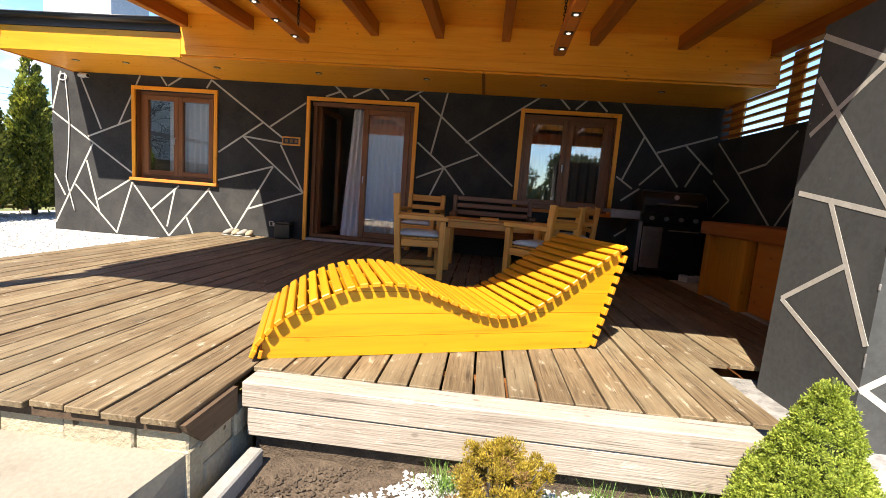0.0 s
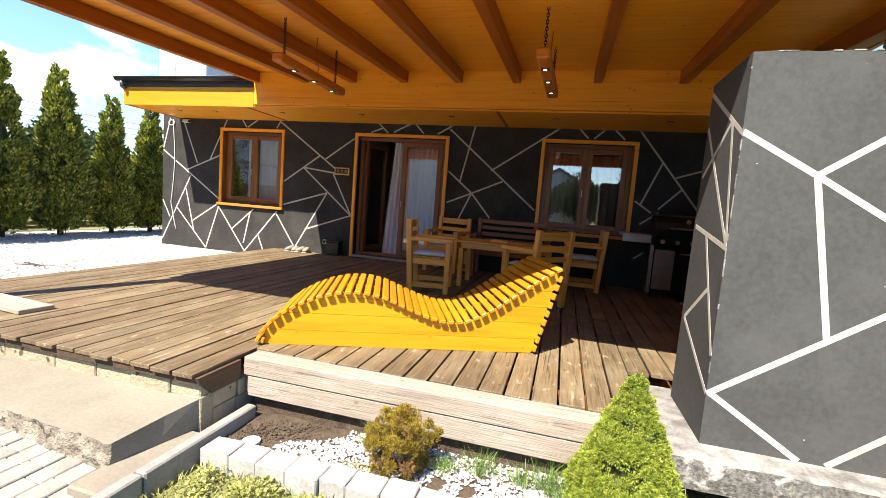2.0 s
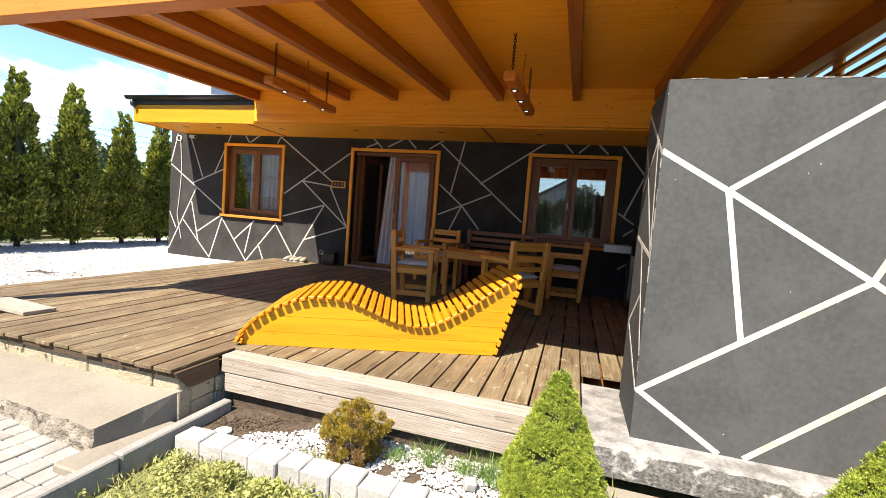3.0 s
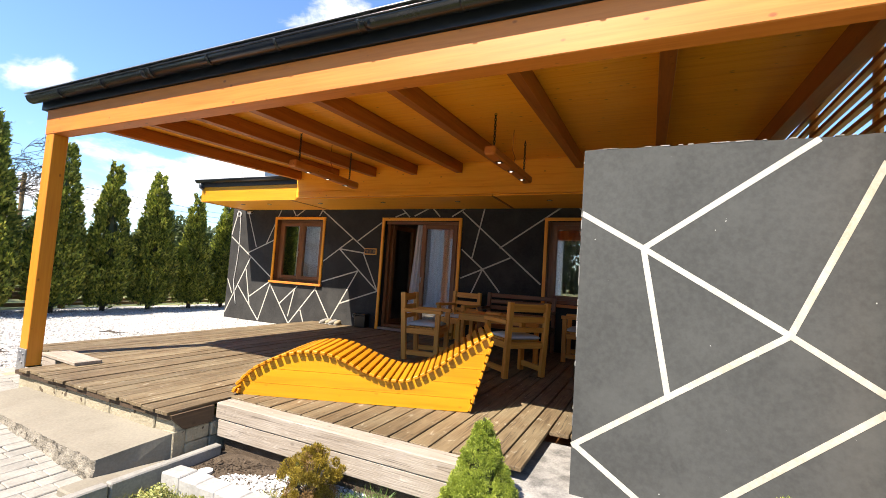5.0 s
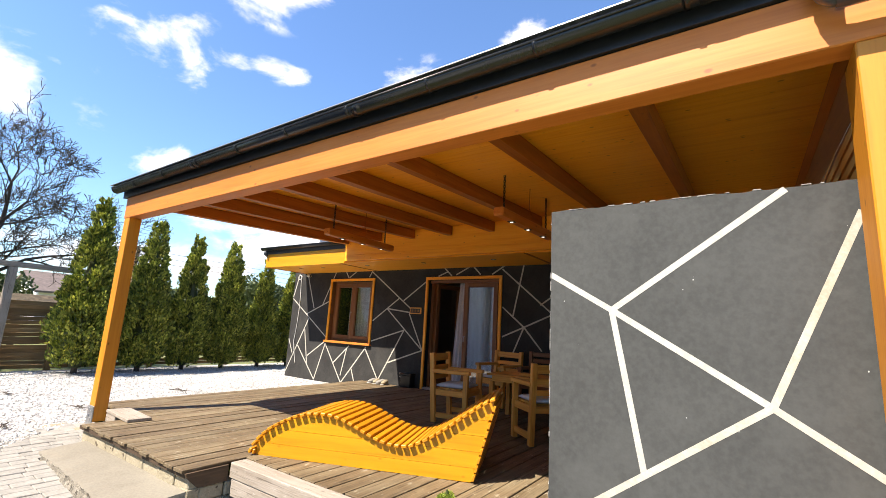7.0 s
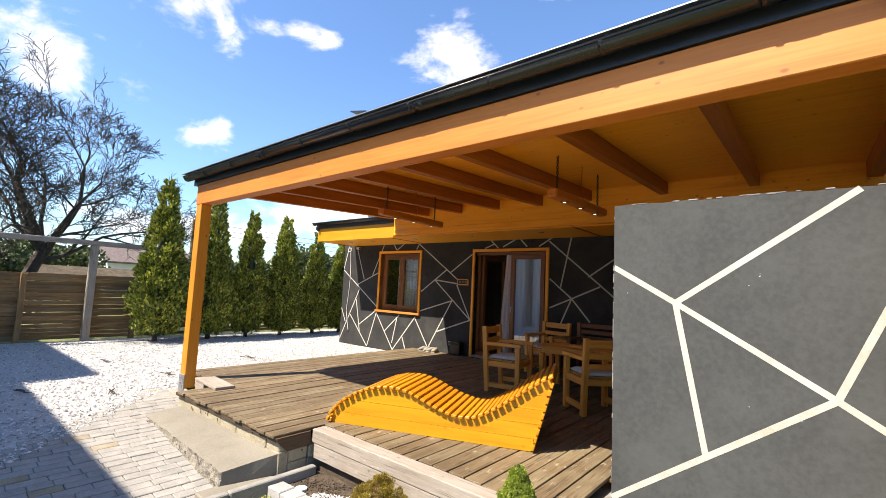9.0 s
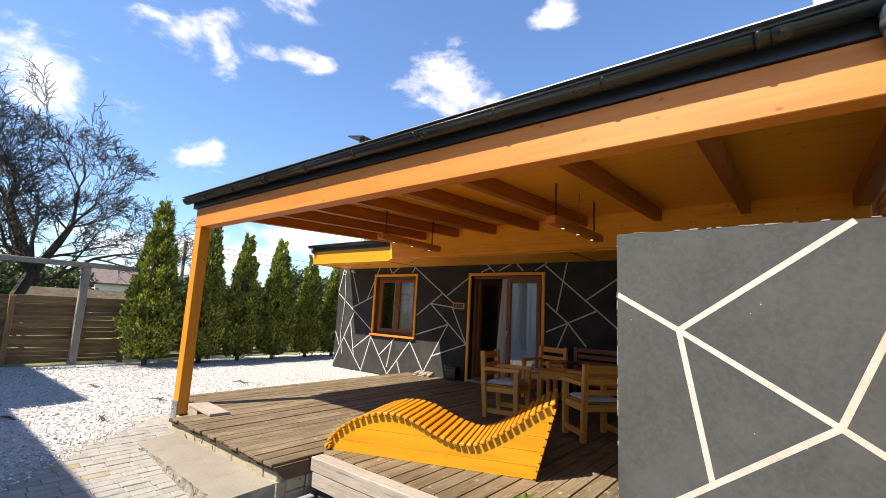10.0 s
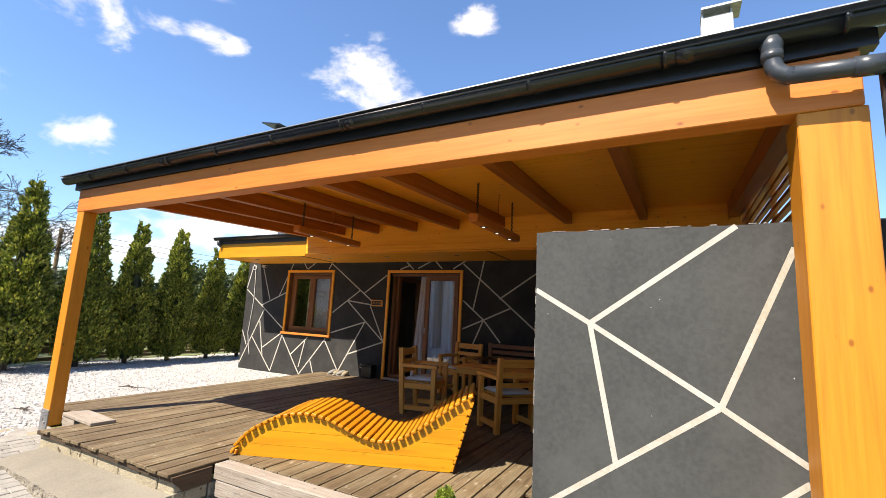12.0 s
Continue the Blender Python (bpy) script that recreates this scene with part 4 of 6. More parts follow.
def make_eave():
    """Soffit, fascia and roof of the house."""
    s = holder("soffit", "orange glazed board soffit under the house eave", "ceiling", kind="structure")
    for x0, x1 in ((-6.42, -4.02), (-4.005, -0.02), (0.0, 3.3)):
        part("panel", boxed(x0, x1, 5.69, WALL_Y, 2.335, 2.357), M["lining_x"], s)
    for x0 in (-4.02, -0.02):
        part("joint_strip", boxed(x0 - 0.012, x0 + 0.03, 5.70, WALL_Y, 2.3275, 2.3345), M["rafter_y"], s)
    thing("fascia", boxed(-6.45, -3.845, 5.675, 5.71, 2.325, 2.625, bevel=0.003), M["eave_yellow"], "bright yellow glazed fascia board of the house eave", "fascia", "structure")
    thing("eave_end", boxed(-6.45, -6.424, 5.712, 7.1, 2.325, 2.66), M["pine_y"], "orange end board of the eave", "fascia", "structure")
    bm = bmesh.new()
    box(bm, -6.84, 3.6, WALL_Y, 11.8, TOP, 2.72)
    box(bm, -6.45, -3.85, 5.66, WALL_Y - 0.002, 2.63, 2.72)
    box(bm, -3.85, 3.46, 6.205, WALL_Y - 0.002, 2.84, 2.95)
    thing("house_roof", bm, M["roofmetal"], "flat dark metal house roof", "roof", "structure")
    g = holder("house_gutter", "dark grey gutter along the house eave", "gutter")
    part("trough", half_pipe(-6.52, -3.86, 5.60, 2.755, 0.058), M["anthracite"], g, smooth=True)
    part("rim", tube(bmesh.new(), [(-6.52, 5.542, 2.755), (-3.86, 5.542, 2.755)], 0.009, 8), M["pipe"], g, smooth=True)
    part("outlet", tube(bmesh.new(), [(-6.40, 5.60, 2.70), (-6.40, 5.60, 2.62), (-6.38, 5.65, 2.585)], 0.035, 10), M["pipe"], g, smooth=True)
    for x in (-5.7, -4.95, -3.62, -2.2, -0.75, 0.75, 2.2):
        lamp = holder("recessed_light", "small round recessed light in the soffit", "light", group="soffit lights")
        part("rim", tube(bmesh.new(), [(x, 6.1, 2.334), (x, 6.1, 2.329)], 0.045, 16), M["black"], lamp)
        part("lens", tube(bmesh.new(), [(x, 6.1, 2.3285), (x, 6.1, 2.326)], 0.026, 14), M["whiteplastic"], lamp)
    ch = holder("chimney", "white plastered chimney with a metal cover", "chimney")
    part("shaft", boxed(2.98, 3.36, 5.95, 6.19, 2.75, 5.62, bevel=0.01), M["plaster"], ch)
    part("cover", boxed(2.98, 3.46, 5.88, 6.26, 5.70, 5.73, m=pose(0, 0, 0, 0, 0, 0)), M["zinc"], ch)
    for x in (2.99, 3.33):
        part("foot", boxed(x, x + 0.02, 5.97, 6.17, 5.62, 5.70), M["zinc"], ch)
    st = holder("chimney_stack", "broad white plastered chimney block with upright joints on the house roof", "chimney")
    part("shaft", boxed(-6.17, -5.82, 6.10, 6.80, 2.722, 4.2, bevel=0.006), M["plaster"], st)
    part("shaft", boxed(-5.812, -5.16, 6.10, 6.80, 2.722, 4.2, bevel=0.006), M["plaster"], st)
    part("cap", boxed(-6.20, -5.13, 6.07, 6.83, 4.202, 4.25, bevel=0.006), M["zinc"], st)
    fl = holder("flue", "slim white flue with a flat rain cap on the roof", "chimney")
    part("shaft", boxed(-5.78, -5.50, 6.20, 6.44, 4.252, 5.40, bevel=0.01), M["plaster"], fl)
    part("cap", boxed(-0.30, 0.30, -0.22, 0.22, 0, 0.03, m=pose(-5.70, 6.25, 5.52, 0, 12, 0)), M["anthracite"], fl)
    for x in (-5.76, -5.54):
        part("foot", boxed(x, x + 0.02, 6.22, 6.42, 5.40, 5.54), M["zinc"], fl)


# ---- windows and door ----
def trim_frame(parent, x0, x1, z0, z1, w, y0, y1, material, bottom=True, name="trim"):
    part(name, boxed(x0, x0 + w, y0, y1, z0, z1, bevel=0.003), M[material + "_z"], parent)
    part(name, boxed(x1 - w, x1, y0, y1, z0, z1, bevel=0.003), M[material + "_z"], parent)
    part(name, boxed(x0 + w, x1 - w, y0, y1, z1 - w, z1, bevel=0.003), M[material + "_x"], parent)
    if bottom:
        part(name, boxed(x0 + w, x1 - w, y0, y1, z0, z0 + w, bevel=0.003), M[material + "_x"], parent)


def sash(name, parent, w, h, m, handle=0, wood_w=0.075):
    s = new(name)
    s.parent = parent
    s.matrix_basis = m
    for x0, x1, z0, z1, ax in ((0, wood_w, 0, h, "z"), (w - wood_w, w, 0, h, "z"), (wood_w, w - wood_w, 0, wood_w, "x"), (wood_w, w - wood_w, h - wood_w, h, "x")):
        part("frame_bar", boxed(x0, x1, -0.035, 0.035, z0, z1, bevel=0.006), M["brown_" + ax], s)
    pane = part("pane", boxed(wood_w - 0.005, w - wood_w + 0.005, -0.004, 0.004, wood_w - 0.005, h - wood_w + 0.005), M["glass"], s, "clear reflecting glass")
    pane.visible_shadow = False
    if handle:
        x = wood_w / 2 if handle < 0 else w - wood_w / 2
        part("handle", tube(bmesh.new(), [(x, -0.035, h * 0.48), (x, -0.065, h * 0.48), (x, -0.065, h * 0.48 - 0.10)], 0.008, 8), M["steel"], s)
    return s


def curtain(name, x0, x1, z0, z1, y, material, folds, label, amp=0.022, spread=0.0):
    bm = bmesh.new()
    n = folds * 10
    cols = []
    for i in range(n + 1):
        u = i / n
        col = []
        for j in range(7):
            v = j / 6
            x = x0 + (x1 - x0) * u
            x = x - spread * (1 - v) * (1 - u)
            col.append(bm.verts.new((x, y + amp * math.sin(2 * math.pi * folds * u + 0.4 * v) * (1.2 - 0.5 * v) + 0.006 * math.sin(11 * u), z0 + (z1 - z0) * v)))
        cols.append(col)
    for a, c in zip(cols, cols[1:]):
        for j in range(6):
            bm.faces.new((a[j], c[j], c[j + 1], a[j + 1]))
    return thing(name, bm, M[material], label, "curtain", smooth=True)


def make_window(name, x0, x1, z0, z1, label):
    w = holder(name, label, "window", kind="structure")
    # Trim stands in shade, so it takes the brighter copy of the pine.
    trim_frame(w, x0 - 0.055, x1 + 0.055, z0 - 0.045, z1 + 0.055, 0.055, WALL_Y - 0.025, WALL_Y + 0.012, "lining", bottom=False)
    part("sill", boxed(x0 - 0.075, x1 + 0.075, WALL_Y - 0.06, WALL_Y + 0.10, z0 - 0.05, z0 - 0.002, bevel=0.005), M["pine_x"], w, "orange glazed sill")
    part("reveal", boxed(x0, x0 + 0.012, WALL_Y + 0.014, WALL_Y + 0.2, z0, z1), M["brown_z"], w)
    part("reveal", boxed(x1 - 0.012, x1, WALL_Y + 0.014, WALL_Y + 0.2, z0, z1), M["brown_z"], w)
    trim_frame(w, x0 + 0.013, x1 - 0.013, z0 + 0.002, z1 - 0.002, 0.055, WALL_Y + 0.09, WALL_Y + 0.17, "brown", name="window_frame")
    mid = (x0 + x1) / 2
    iw = mid - x0 - 0.07
    h = z1 - z0 - 0.12
    sash("sash", w, iw, h, pose(x0 + 0.069, WALL_Y + 0.11, z0 + 0.06), 1)
    sash("sash", w, iw, h, pose(mid + 0.001, WALL_Y + 0.11, z0 + 0.06))
    return w


def make_openings():
    make_window("window_1", *OPENINGS[0], "brown two-sash window in an orange wooden surround")
    make_window("window_2", *OPENINGS[2], "brown two-sash window in an orange wooden surround, reflecting the garden")
    curtain("lace_curtain", -5.0, -4.15, 0.80, 2.10, WALL_Y + 0.215, "lace", 9, "white lace curtain behind the window", 0.036)
    curtain("net_curtain", 0.62, 1.88, 0.80, 2.10, WALL_Y + 0.215, "net", 10, "thin pale net curtain behind the reflecting window", 0.036)
    x0, x1, z0, z1 = OPENINGS[1]
    d = holder("door_1", "brown glazed double terrace door, one leaf open inwards", "door", kind="structure")
    trim_frame(d, x0 - 0.055, x1 + 0.055, 0.0, z1 + 0.055, 0.055, WALL_Y - 0.03, WALL_Y + 0.012, "lining", bottom=False)
    part("threshold", boxed(x0 + 0.0, x1, WALL_Y - 0.03, WALL_Y + 0.2, 0.002, 0.045, bevel=0.004), M["steel"], d)
    part("shutter_box", boxed(x0 + 0.01, x1 - 0.01, WALL_Y + 0.05, WALL_Y + 0.09, z1 - 0.06, z1 - 0.005), M["brown_x"], d)
    trim_frame(d, x0 + 0.013, x1 - 0.013, z0 + 0.002, z1 - 0.002, 0.055, WALL_Y + 0.09, WALL_Y + 0.17, "brown", name="door_frame")
    iw, h = 0.72, z1 - z0 - 0.12
    sash("leaf", d, iw, h, pose(x1 - 0.07 - iw, WALL_Y + 0.11, z0 + 0.06), -1, 0.085)
    sash("leaf", d, iw, h, pose(x0 + 0.085, WALL_Y + 0.16, z0 + 0.06, 0, 0, 82), 0, 0.085)
    curtain("lace_curtain", -1.72, -1.05, 0.09, 2.08, WALL_Y + 0.21, "lace", 7, "white lace curtain with a patterned border behind the glass", 0.036)
    curtain("sheer_curtain", -1.98, -1.72, 0.07, 2.06, WALL_Y + 0.22, "sheer", 4, "white curtain drawn aside in the open doorway", 0.03, 0.14)


make_ground()
make_gravel()
make_bounce_yard()
make_step()
make_foundation()
make_edging()
make_house_wall()
make_front_wall()
make_side_wall()
make_pergola()
make_gutter()
make_eave()
make_openings()


# ---- sun lounger ----
LOUNGE = pose(-0.915, 2.149, 0, 0, 0, 22.35)
CREST = ((0.0, 0.0), (0.035, 0.085), (0.10, 0.165), (0.18, 0.228), (0.28, 0.285), (0.40, 0.338), (0.52, 0.368), (0.63, 0.378), (0.73, 0.372), (0.83, 0.348),
         (0.93, 0.308), (1.04, 0.262), (1.15, 0.222), (1.25, 0.200), (1.34, 0.194), (1.43, 0.208), (1.53, 0.252), (1.64, 0.318), (1.76, 0.402), (1.89, 0.497), (2.00, 0.572), (2.09, 0.622))


def crest_at(s):
    """Point and tangent at the length s along the lounger's crest."""
    left = s
    for (x0, z0), (x1, z1) in zip(CREST, CREST[1:]):
        d = math.hypot(x1 - x0, z1 - z0)
        if left <= d:
            break
        left -= d
    k = min(left / d, 1.0)
    return x0 + (x1 - x0) * k, z0 + (z1 - z0) * k, math.degrees(math.atan2(z1 - z0, x1 - x0))


def make_lounger():
    lo = holder("sun_lounger", "wave-shaped yellow glazed wooden sun lounger with slats", "lounger", LOUNGE)
    xs = [0.04 + 0.0125 * i for i in range(165)]
    crest = lambda x: float(np.interp(x, [p[0] for p in CREST], [p[1] for p in CREST]))
    slope = lambda x: max(0.0, (x - 1.925) / 0.165 * 0.62)
    for y0 in (0.02, 0.345, 0.67):
        levels = (0.0, 0.105, 0.225, 0.345, 0.465, 0.70)
        for a, b in zip(levels, levels[1:]):
            run = []
            for x in xs + [9.0]:
                lo_z, hi_z = (max(a + 0.001, slope(x)), min(b - 0.001, crest(x))) if x < 2.1 else (1, 0)
                if hi_z > lo_z + 0.002:
                    run.append((x, lo_z, hi_z))
                elif run:
                    if len(run) > 3:
                        bm = bmesh.new()
                        prism(bm, [(p, q) for p, q, r in run] + [(p, r) for p, q, r in run[::-1]], y0, y0 + 0.028)
                        part("side_board", bm, M["yellow_x"], lo)
                    run = []
    lib = mesh_of("slat", boxed(-0.0225, 0.0225, -0.018, 0.738, 0.0, 0.026, bevel=0.005), M["slat_y"])
    total = sum(math.hypot(b[0] - a[0], b[1] - a[1]) for a, b in zip(CREST, CREST[1:]))
    n = 38
    for i in range(n):
        x, z, ang = crest_at(0.035 + (total - 0.05) * i / (n - 1))
        a = 0.5 * ang + 0.5 * crest_at(min(total - 0.01, 0.035 + (total - 0.05) * i / (n - 1) + 0.03))[2]
        piece("slat", lib, lo, pose(x, 0, z, 0, -a, 0))
    back = mesh_of("back_slat", boxed(-0.024, 0.024, -0.015, 0.735, 0.0, 0.022, bevel=0.004), M["slat_y"])
    for i in range(9):
        k = (i + 0.35) / 9.2
        piece("back_slat", back, lo, pose(1.925 + 0.165 * k, 0, 0.02 + 0.60 * k, 0, -74.6 + 0, 0) @ pose(0, 0, 0, 180, 0, 0) @ pose(0, -0.72, 0))
    foot = mesh_of("foot_slat", boxed(-0.02, 0.02, -0.015, 0.735, 0.0, 0.02, bevel=0.004), M["slat_y"])
    piece("foot_slat", foot, lo, pose(0.045, 0, 0.03, 0, -80, 0))
    return lo


# ---- table, chairs, bench ----
def make_chair():
    """Wooden armchair that faces +x, about 0.5 m deep and 0.56 m wide."""
    c = holder("armchair", "honey-brown wooden garden armchair with slatted back", "chair", group="chairs round the table")
    for y in (-0.25, 0.25):
        part("front_leg", boxed(0.19, 0.25, y - 0.03, y + 0.03, 0, 0.60, bevel=0.005), M["teak_z"], c)
        part("back_leg", boxed(-0.03, 0.03, y - 0.03, y + 0.03, 0, 0.85, m=pose(-0.20, 0, 0, 0, -4, 0), bevel=0.005), M["teak_z"], c)
        part("armrest", boxed(-0.24, 0.27, y - 0.04, y + 0.04, 0.602, 0.645, bevel=0.006), M["teak_x"], c)
        part("side_rail", boxed(-0.185, 0.188, y - 0.02, y + 0.02, 0.33, 0.40, bevel=0.004), M["teak_x"], c)
        part("foot_rail", boxed(-0.172, 0.188, y - 0.02, y + 0.02, 0.06, 0.12, bevel=0.004), M["teak_x"], c)
    part("front_rail", boxed(0.20, 0.24, -0.218, 0.218, 0.33, 0.40, bevel=0.004), M["teak_y"], c)
    part("back_rail", boxed(-0.24, -0.20, -0.218, 0.218, 0.33, 0.40, bevel=0.004), M["teak_y"], c)
    for k in range(5):
        x = -0.175 + 0.082 * k
        part("seat_slat", boxed(x, x + 0.07, -0.215, 0.215, 0.402, 0.42, bevel=0.003), M["teak_y"], c)
    for z0, z1 in ((0.745, 0.835), (0.625, 0.69), (0.515, 0.57)):
        part("back_slat", boxed(-0.012, 0.012, -0.218, 0.218, z0, z1, m=pose(-0.20, 0, 0, 0, -4, 0), bevel=0.004), M["teak_y"], c)
    return c


def make_cushion(m, material, label):
    bm = bmesh.new()
    n = 10
    tops, bots = [], []
    for j in range(n + 1):
        ra, rb = [], []
        for i in range(n + 1):
            u, v = 2 * i / n - 1, 2 * j / n - 1
            e = max(abs(u), abs(v))
            th = 0.03 * (1 - e ** 6) + 0.008
            ra.append(bm.verts.new((u * 0.205, v * 0.21, 0.024 + th)))
            rb.append(bm.verts.new((u * 0.205, v * 0.21, 0.024 - min(th, 0.022))))
        tops.append(ra)
        bots.append(rb)
    for j in range(n):
        for i in range(n):
            bm.faces.new((tops[j][i], tops[j][i + 1], tops[j + 1][i + 1], tops[j + 1][i]))
            bm.faces.new((bots[j][i], bots[j + 1][i], bots[j + 1][i + 1], bots[j][i + 1]))
    for k in range(n):
        bm.faces.new((tops[0][k], bots[0][k], bots[0][k + 1], tops[0][k + 1]))
        bm.faces.new((tops[n][k], tops[n][k + 1], bots[n][k + 1], bots[n][k]))
        bm.faces.new((tops[k][0], tops[k + 1][0], bots[k + 1][0], bots[k][0]))
        bm.faces.new((tops[k][n], bots[k][n], bots[k + 1][n], tops[k + 1][n]))
    c = thing("seat_cushion", bm, M[material], label, "cushion", group="chair cushions", smooth=True)
    c.matrix_basis = m
    return c


def make_furniture():
    chair = make_chair()
    spots = [pose(-0.52, 4.80, 0, 0, 0, 10), pose(-0.755, 6.43, 0, 0, 0, -100), pose(0.735, 4.645, 0, 0, 0, 139.5), pose(1.30, 6.20, 0, 0, 0, 181)]
    chair.matrix_basis = spots[0]
    for s in spots[1:]:
        copy_thing(chair, s)
    for i, s in enumerate(spots):
        make_cushion(s @ pose(0.005, 0, 0.42), "cushion" if i != 1 else "cushion_white", "pale blue square cushion on an armchair seat" if i != 1 else "off-white square cushion on an armchair seat")
    b = holder("garden_bench", "brown wooden garden bench with a slatted back by the wall", "bench", pose(0.25, 6.45, 0))
    for x in (-0.54, 0.54):
        part("back_leg", boxed(x - 0.03, x + 0.03, 0.17, 0.23, 0, 0.875, bevel=0.005), M["brown_z"], b)
        part("front_leg", boxed(x - 0.03, x + 0.03, -0.25, -0.19, 0, 0.60, bevel=0.005), M["brown_z"], b)
        part("armrest", boxed(x - 0.04, x + 0.04, -0.27, 0.168, 0.602, 0.645, bevel=0.006), M["brown_y"], b)
        part("side_rail", boxed(x - 0.02, x + 0.02, -0.188, 0.168, 0.33, 0.40, bevel=0.004), M["brown_y"], b)
    for z in (0.50, 0.60, 0.70, 0.80):
        part("back_slat", boxed(-0.508, 0.508, 0.185, 0.212, z, z + 0.065, bevel=0.004), M["brown_x"], b)
    for k in range(5):
        y = -0.22 + 0.082 * k
        part("seat_slat", boxed(-0.518, 0.518, y, y + 0.07, 0.402, 0.422, bevel=0.003), M["brown_x"], b)
    part("front_rail", boxed(-0.508, 0.508, -0.24, -0.20, 0.33, 0.40, bevel=0.004), M["brown_x"], b)
    t = holder("garden_table", "long honey-brown wooden garden table with a slatted top", "table", pose(0.30, 5.52, 0))
    for k in range(5):
        y = -0.30 + 0.121 * k
        part("top_slat", boxed(-0.62, 0.62, y, y + 0.113, 0.575, 0.60, bevel=0.004), M["teak_x"], t)
    for y in (-0.275, 0.235):
        part("apron", boxed(-0.55, 0.55, y, y + 0.03, 0.50, 0.573, bevel=0.004), M["teak_x"], t)
    for x in (-0.58, 0.52):
        part("end_rail", boxed(x + 0.015, x + 0.045, -0.244, 0.234, 0.50, 0.573, bevel=0.004), M["teak_y"], t)
        for y in (-0.29, 0.23):
            part("leg", boxed(x, x + 0.06, y - 0.012, y + 0.048, 0, 0.499, bevel=0.005), M["teak_z"], t)
    bx = thing("small_wooden_tray", boxed(0.10, 0.32, 5.36, 5.50, 0.602, 0.635, bevel=0.006), M["teak_x"], "small wooden tray lying on the table", "tray")


# ---- grill and counter ----
def make_grill():
    g = holder("gas_grill", "black gas grill with a steel side shelf and closed lid", "grill", pose(2.56, 6.38, 0))
    part("cabinet", boxed(-0.36, 0.40, -0.22, 0.24, 0.09, 0.70, bevel=0.008), M["black"], g)
    part("side_panel", boxed(-0.41, -0.362, -0.235, 0.24, 0.06, 0.72, bevel=0.004), M["steel"], g, "brushed steel side panel")
    for x0, x1 in ((-0.345, -0.10), (-0.09, 0.385)):
        d = part("door", boxed(x0, x1, -0.236, -0.2215, 0.12, 0.66, bevel=0.004), M["steel" if x0 < -0.3 else "black"], g)
        part("handle", tube(bmesh.new(), [(x0 + 0.04, -0.262, 0.625), (x1 - 0.04, -0.262, 0.625)], 0.009, 8), M["steel"], d)
    part("control_panel", boxed(-0.41, 0.45, -0.285, -0.237, 0.715, 0.83, bevel=0.01), M["black"], g)
    for x in (-0.28, -0.10, 0.08, 0.26):
        part("knob", tube(bmesh.new(), [(x, -0.286, 0.772), (x, -0.318, 0.772)], 0.028, 14), M["steel"], g, "steel control knob")
    bm = bmesh.new()
    prof = [(-0.235, 0.84), (-0.25, 0.93), (-0.22, 1.03), (-0.14, 1.11), (0.0, 1.14), (0.12, 1.11), (0.20, 1.02), (0.235, 0.84)]
    a = [bm.verts.new((-0.36, y, z)) for y, z in prof]
    a2 = [bm.verts.new((-0.38, y * 0.93, 0.84 + (z - 0.84) * 0.93)) for y, z in prof]
    c = [bm.verts.new((0.40, y, z)) for y, z in prof]
    c2 = [bm.verts.new((0.42, y * 0.93, 0.84 + (z - 0.84) * 0.93)) for y, z in prof]
    for p, q in ((a2, a), (a, c), (c, c2)):
        for i in range(len(prof) - 1):
            bm.faces.new((p[i], p[i + 1], q[i + 1], q[i]))
    bm.faces.new(a2)
    bm.faces.new(c2[::-1])
    lid = part("lid", bm, M["black"], g, smooth=False)
    part("handle", tube(bmesh.new(), [(-0.22, -0.26, 0.955), (-0.22, -0.30, 0.955), (0.26, -0.30, 0.955), (0.26, -0.26, 0.955)], 0.011, 8), M["steel"], lid, "long steel lid handle")
    part("gauge", tube(bmesh.new(), [(0.02, -0.215, 1.045), (0.02, -0.24, 1.055)], 0.03, 14), M["steel"], lid)
    part("firebox", boxed(-0.37, 0.41, -0.232, 0.235, 0.705, 0.838, bevel=0.006), M["black"], g)
    part("side_shelf", boxed(-0.78, -0.412, -0.22, 0.22, 0.80, 0.85, bevel=0.008), M["steel"], g, "steel side shelf")
    part("shelf_front", boxed(-0.78, -0.412, -0.262, -0.222, 0.735, 0.85, bevel=0.008), M["steel"], g)
    part("side_shelf", boxed(0.452, 0.62, -0.20, 0.20, 0.80, 0.84, bevel=0.008), M["black"], g)
    for x in (-0.34, 0.36):
        for y in (-0.18, 0.2):
            part("wheel", tube(bmesh.new(), [(x - 0.015, y, 0.04), (x + 0.015, y, 0.04)], 0.04, 14), M["rubber"], g)
    t = holder("plastic_tub", "small grey and white plastic tub on the deck by the grill", "tub", pose(2.80, 5.98, 0, 0, 0, 20))
    part("body", boxed(-0.12, 0.12, -0.07, 0.07, 0, 0.09, bevel=0.015), M["whiteplastic"], t)
    part("lid", boxed(-0.08, 0.02, -0.06, 0.06, 0.092, 0.13, bevel=0.012), M["black"], t)


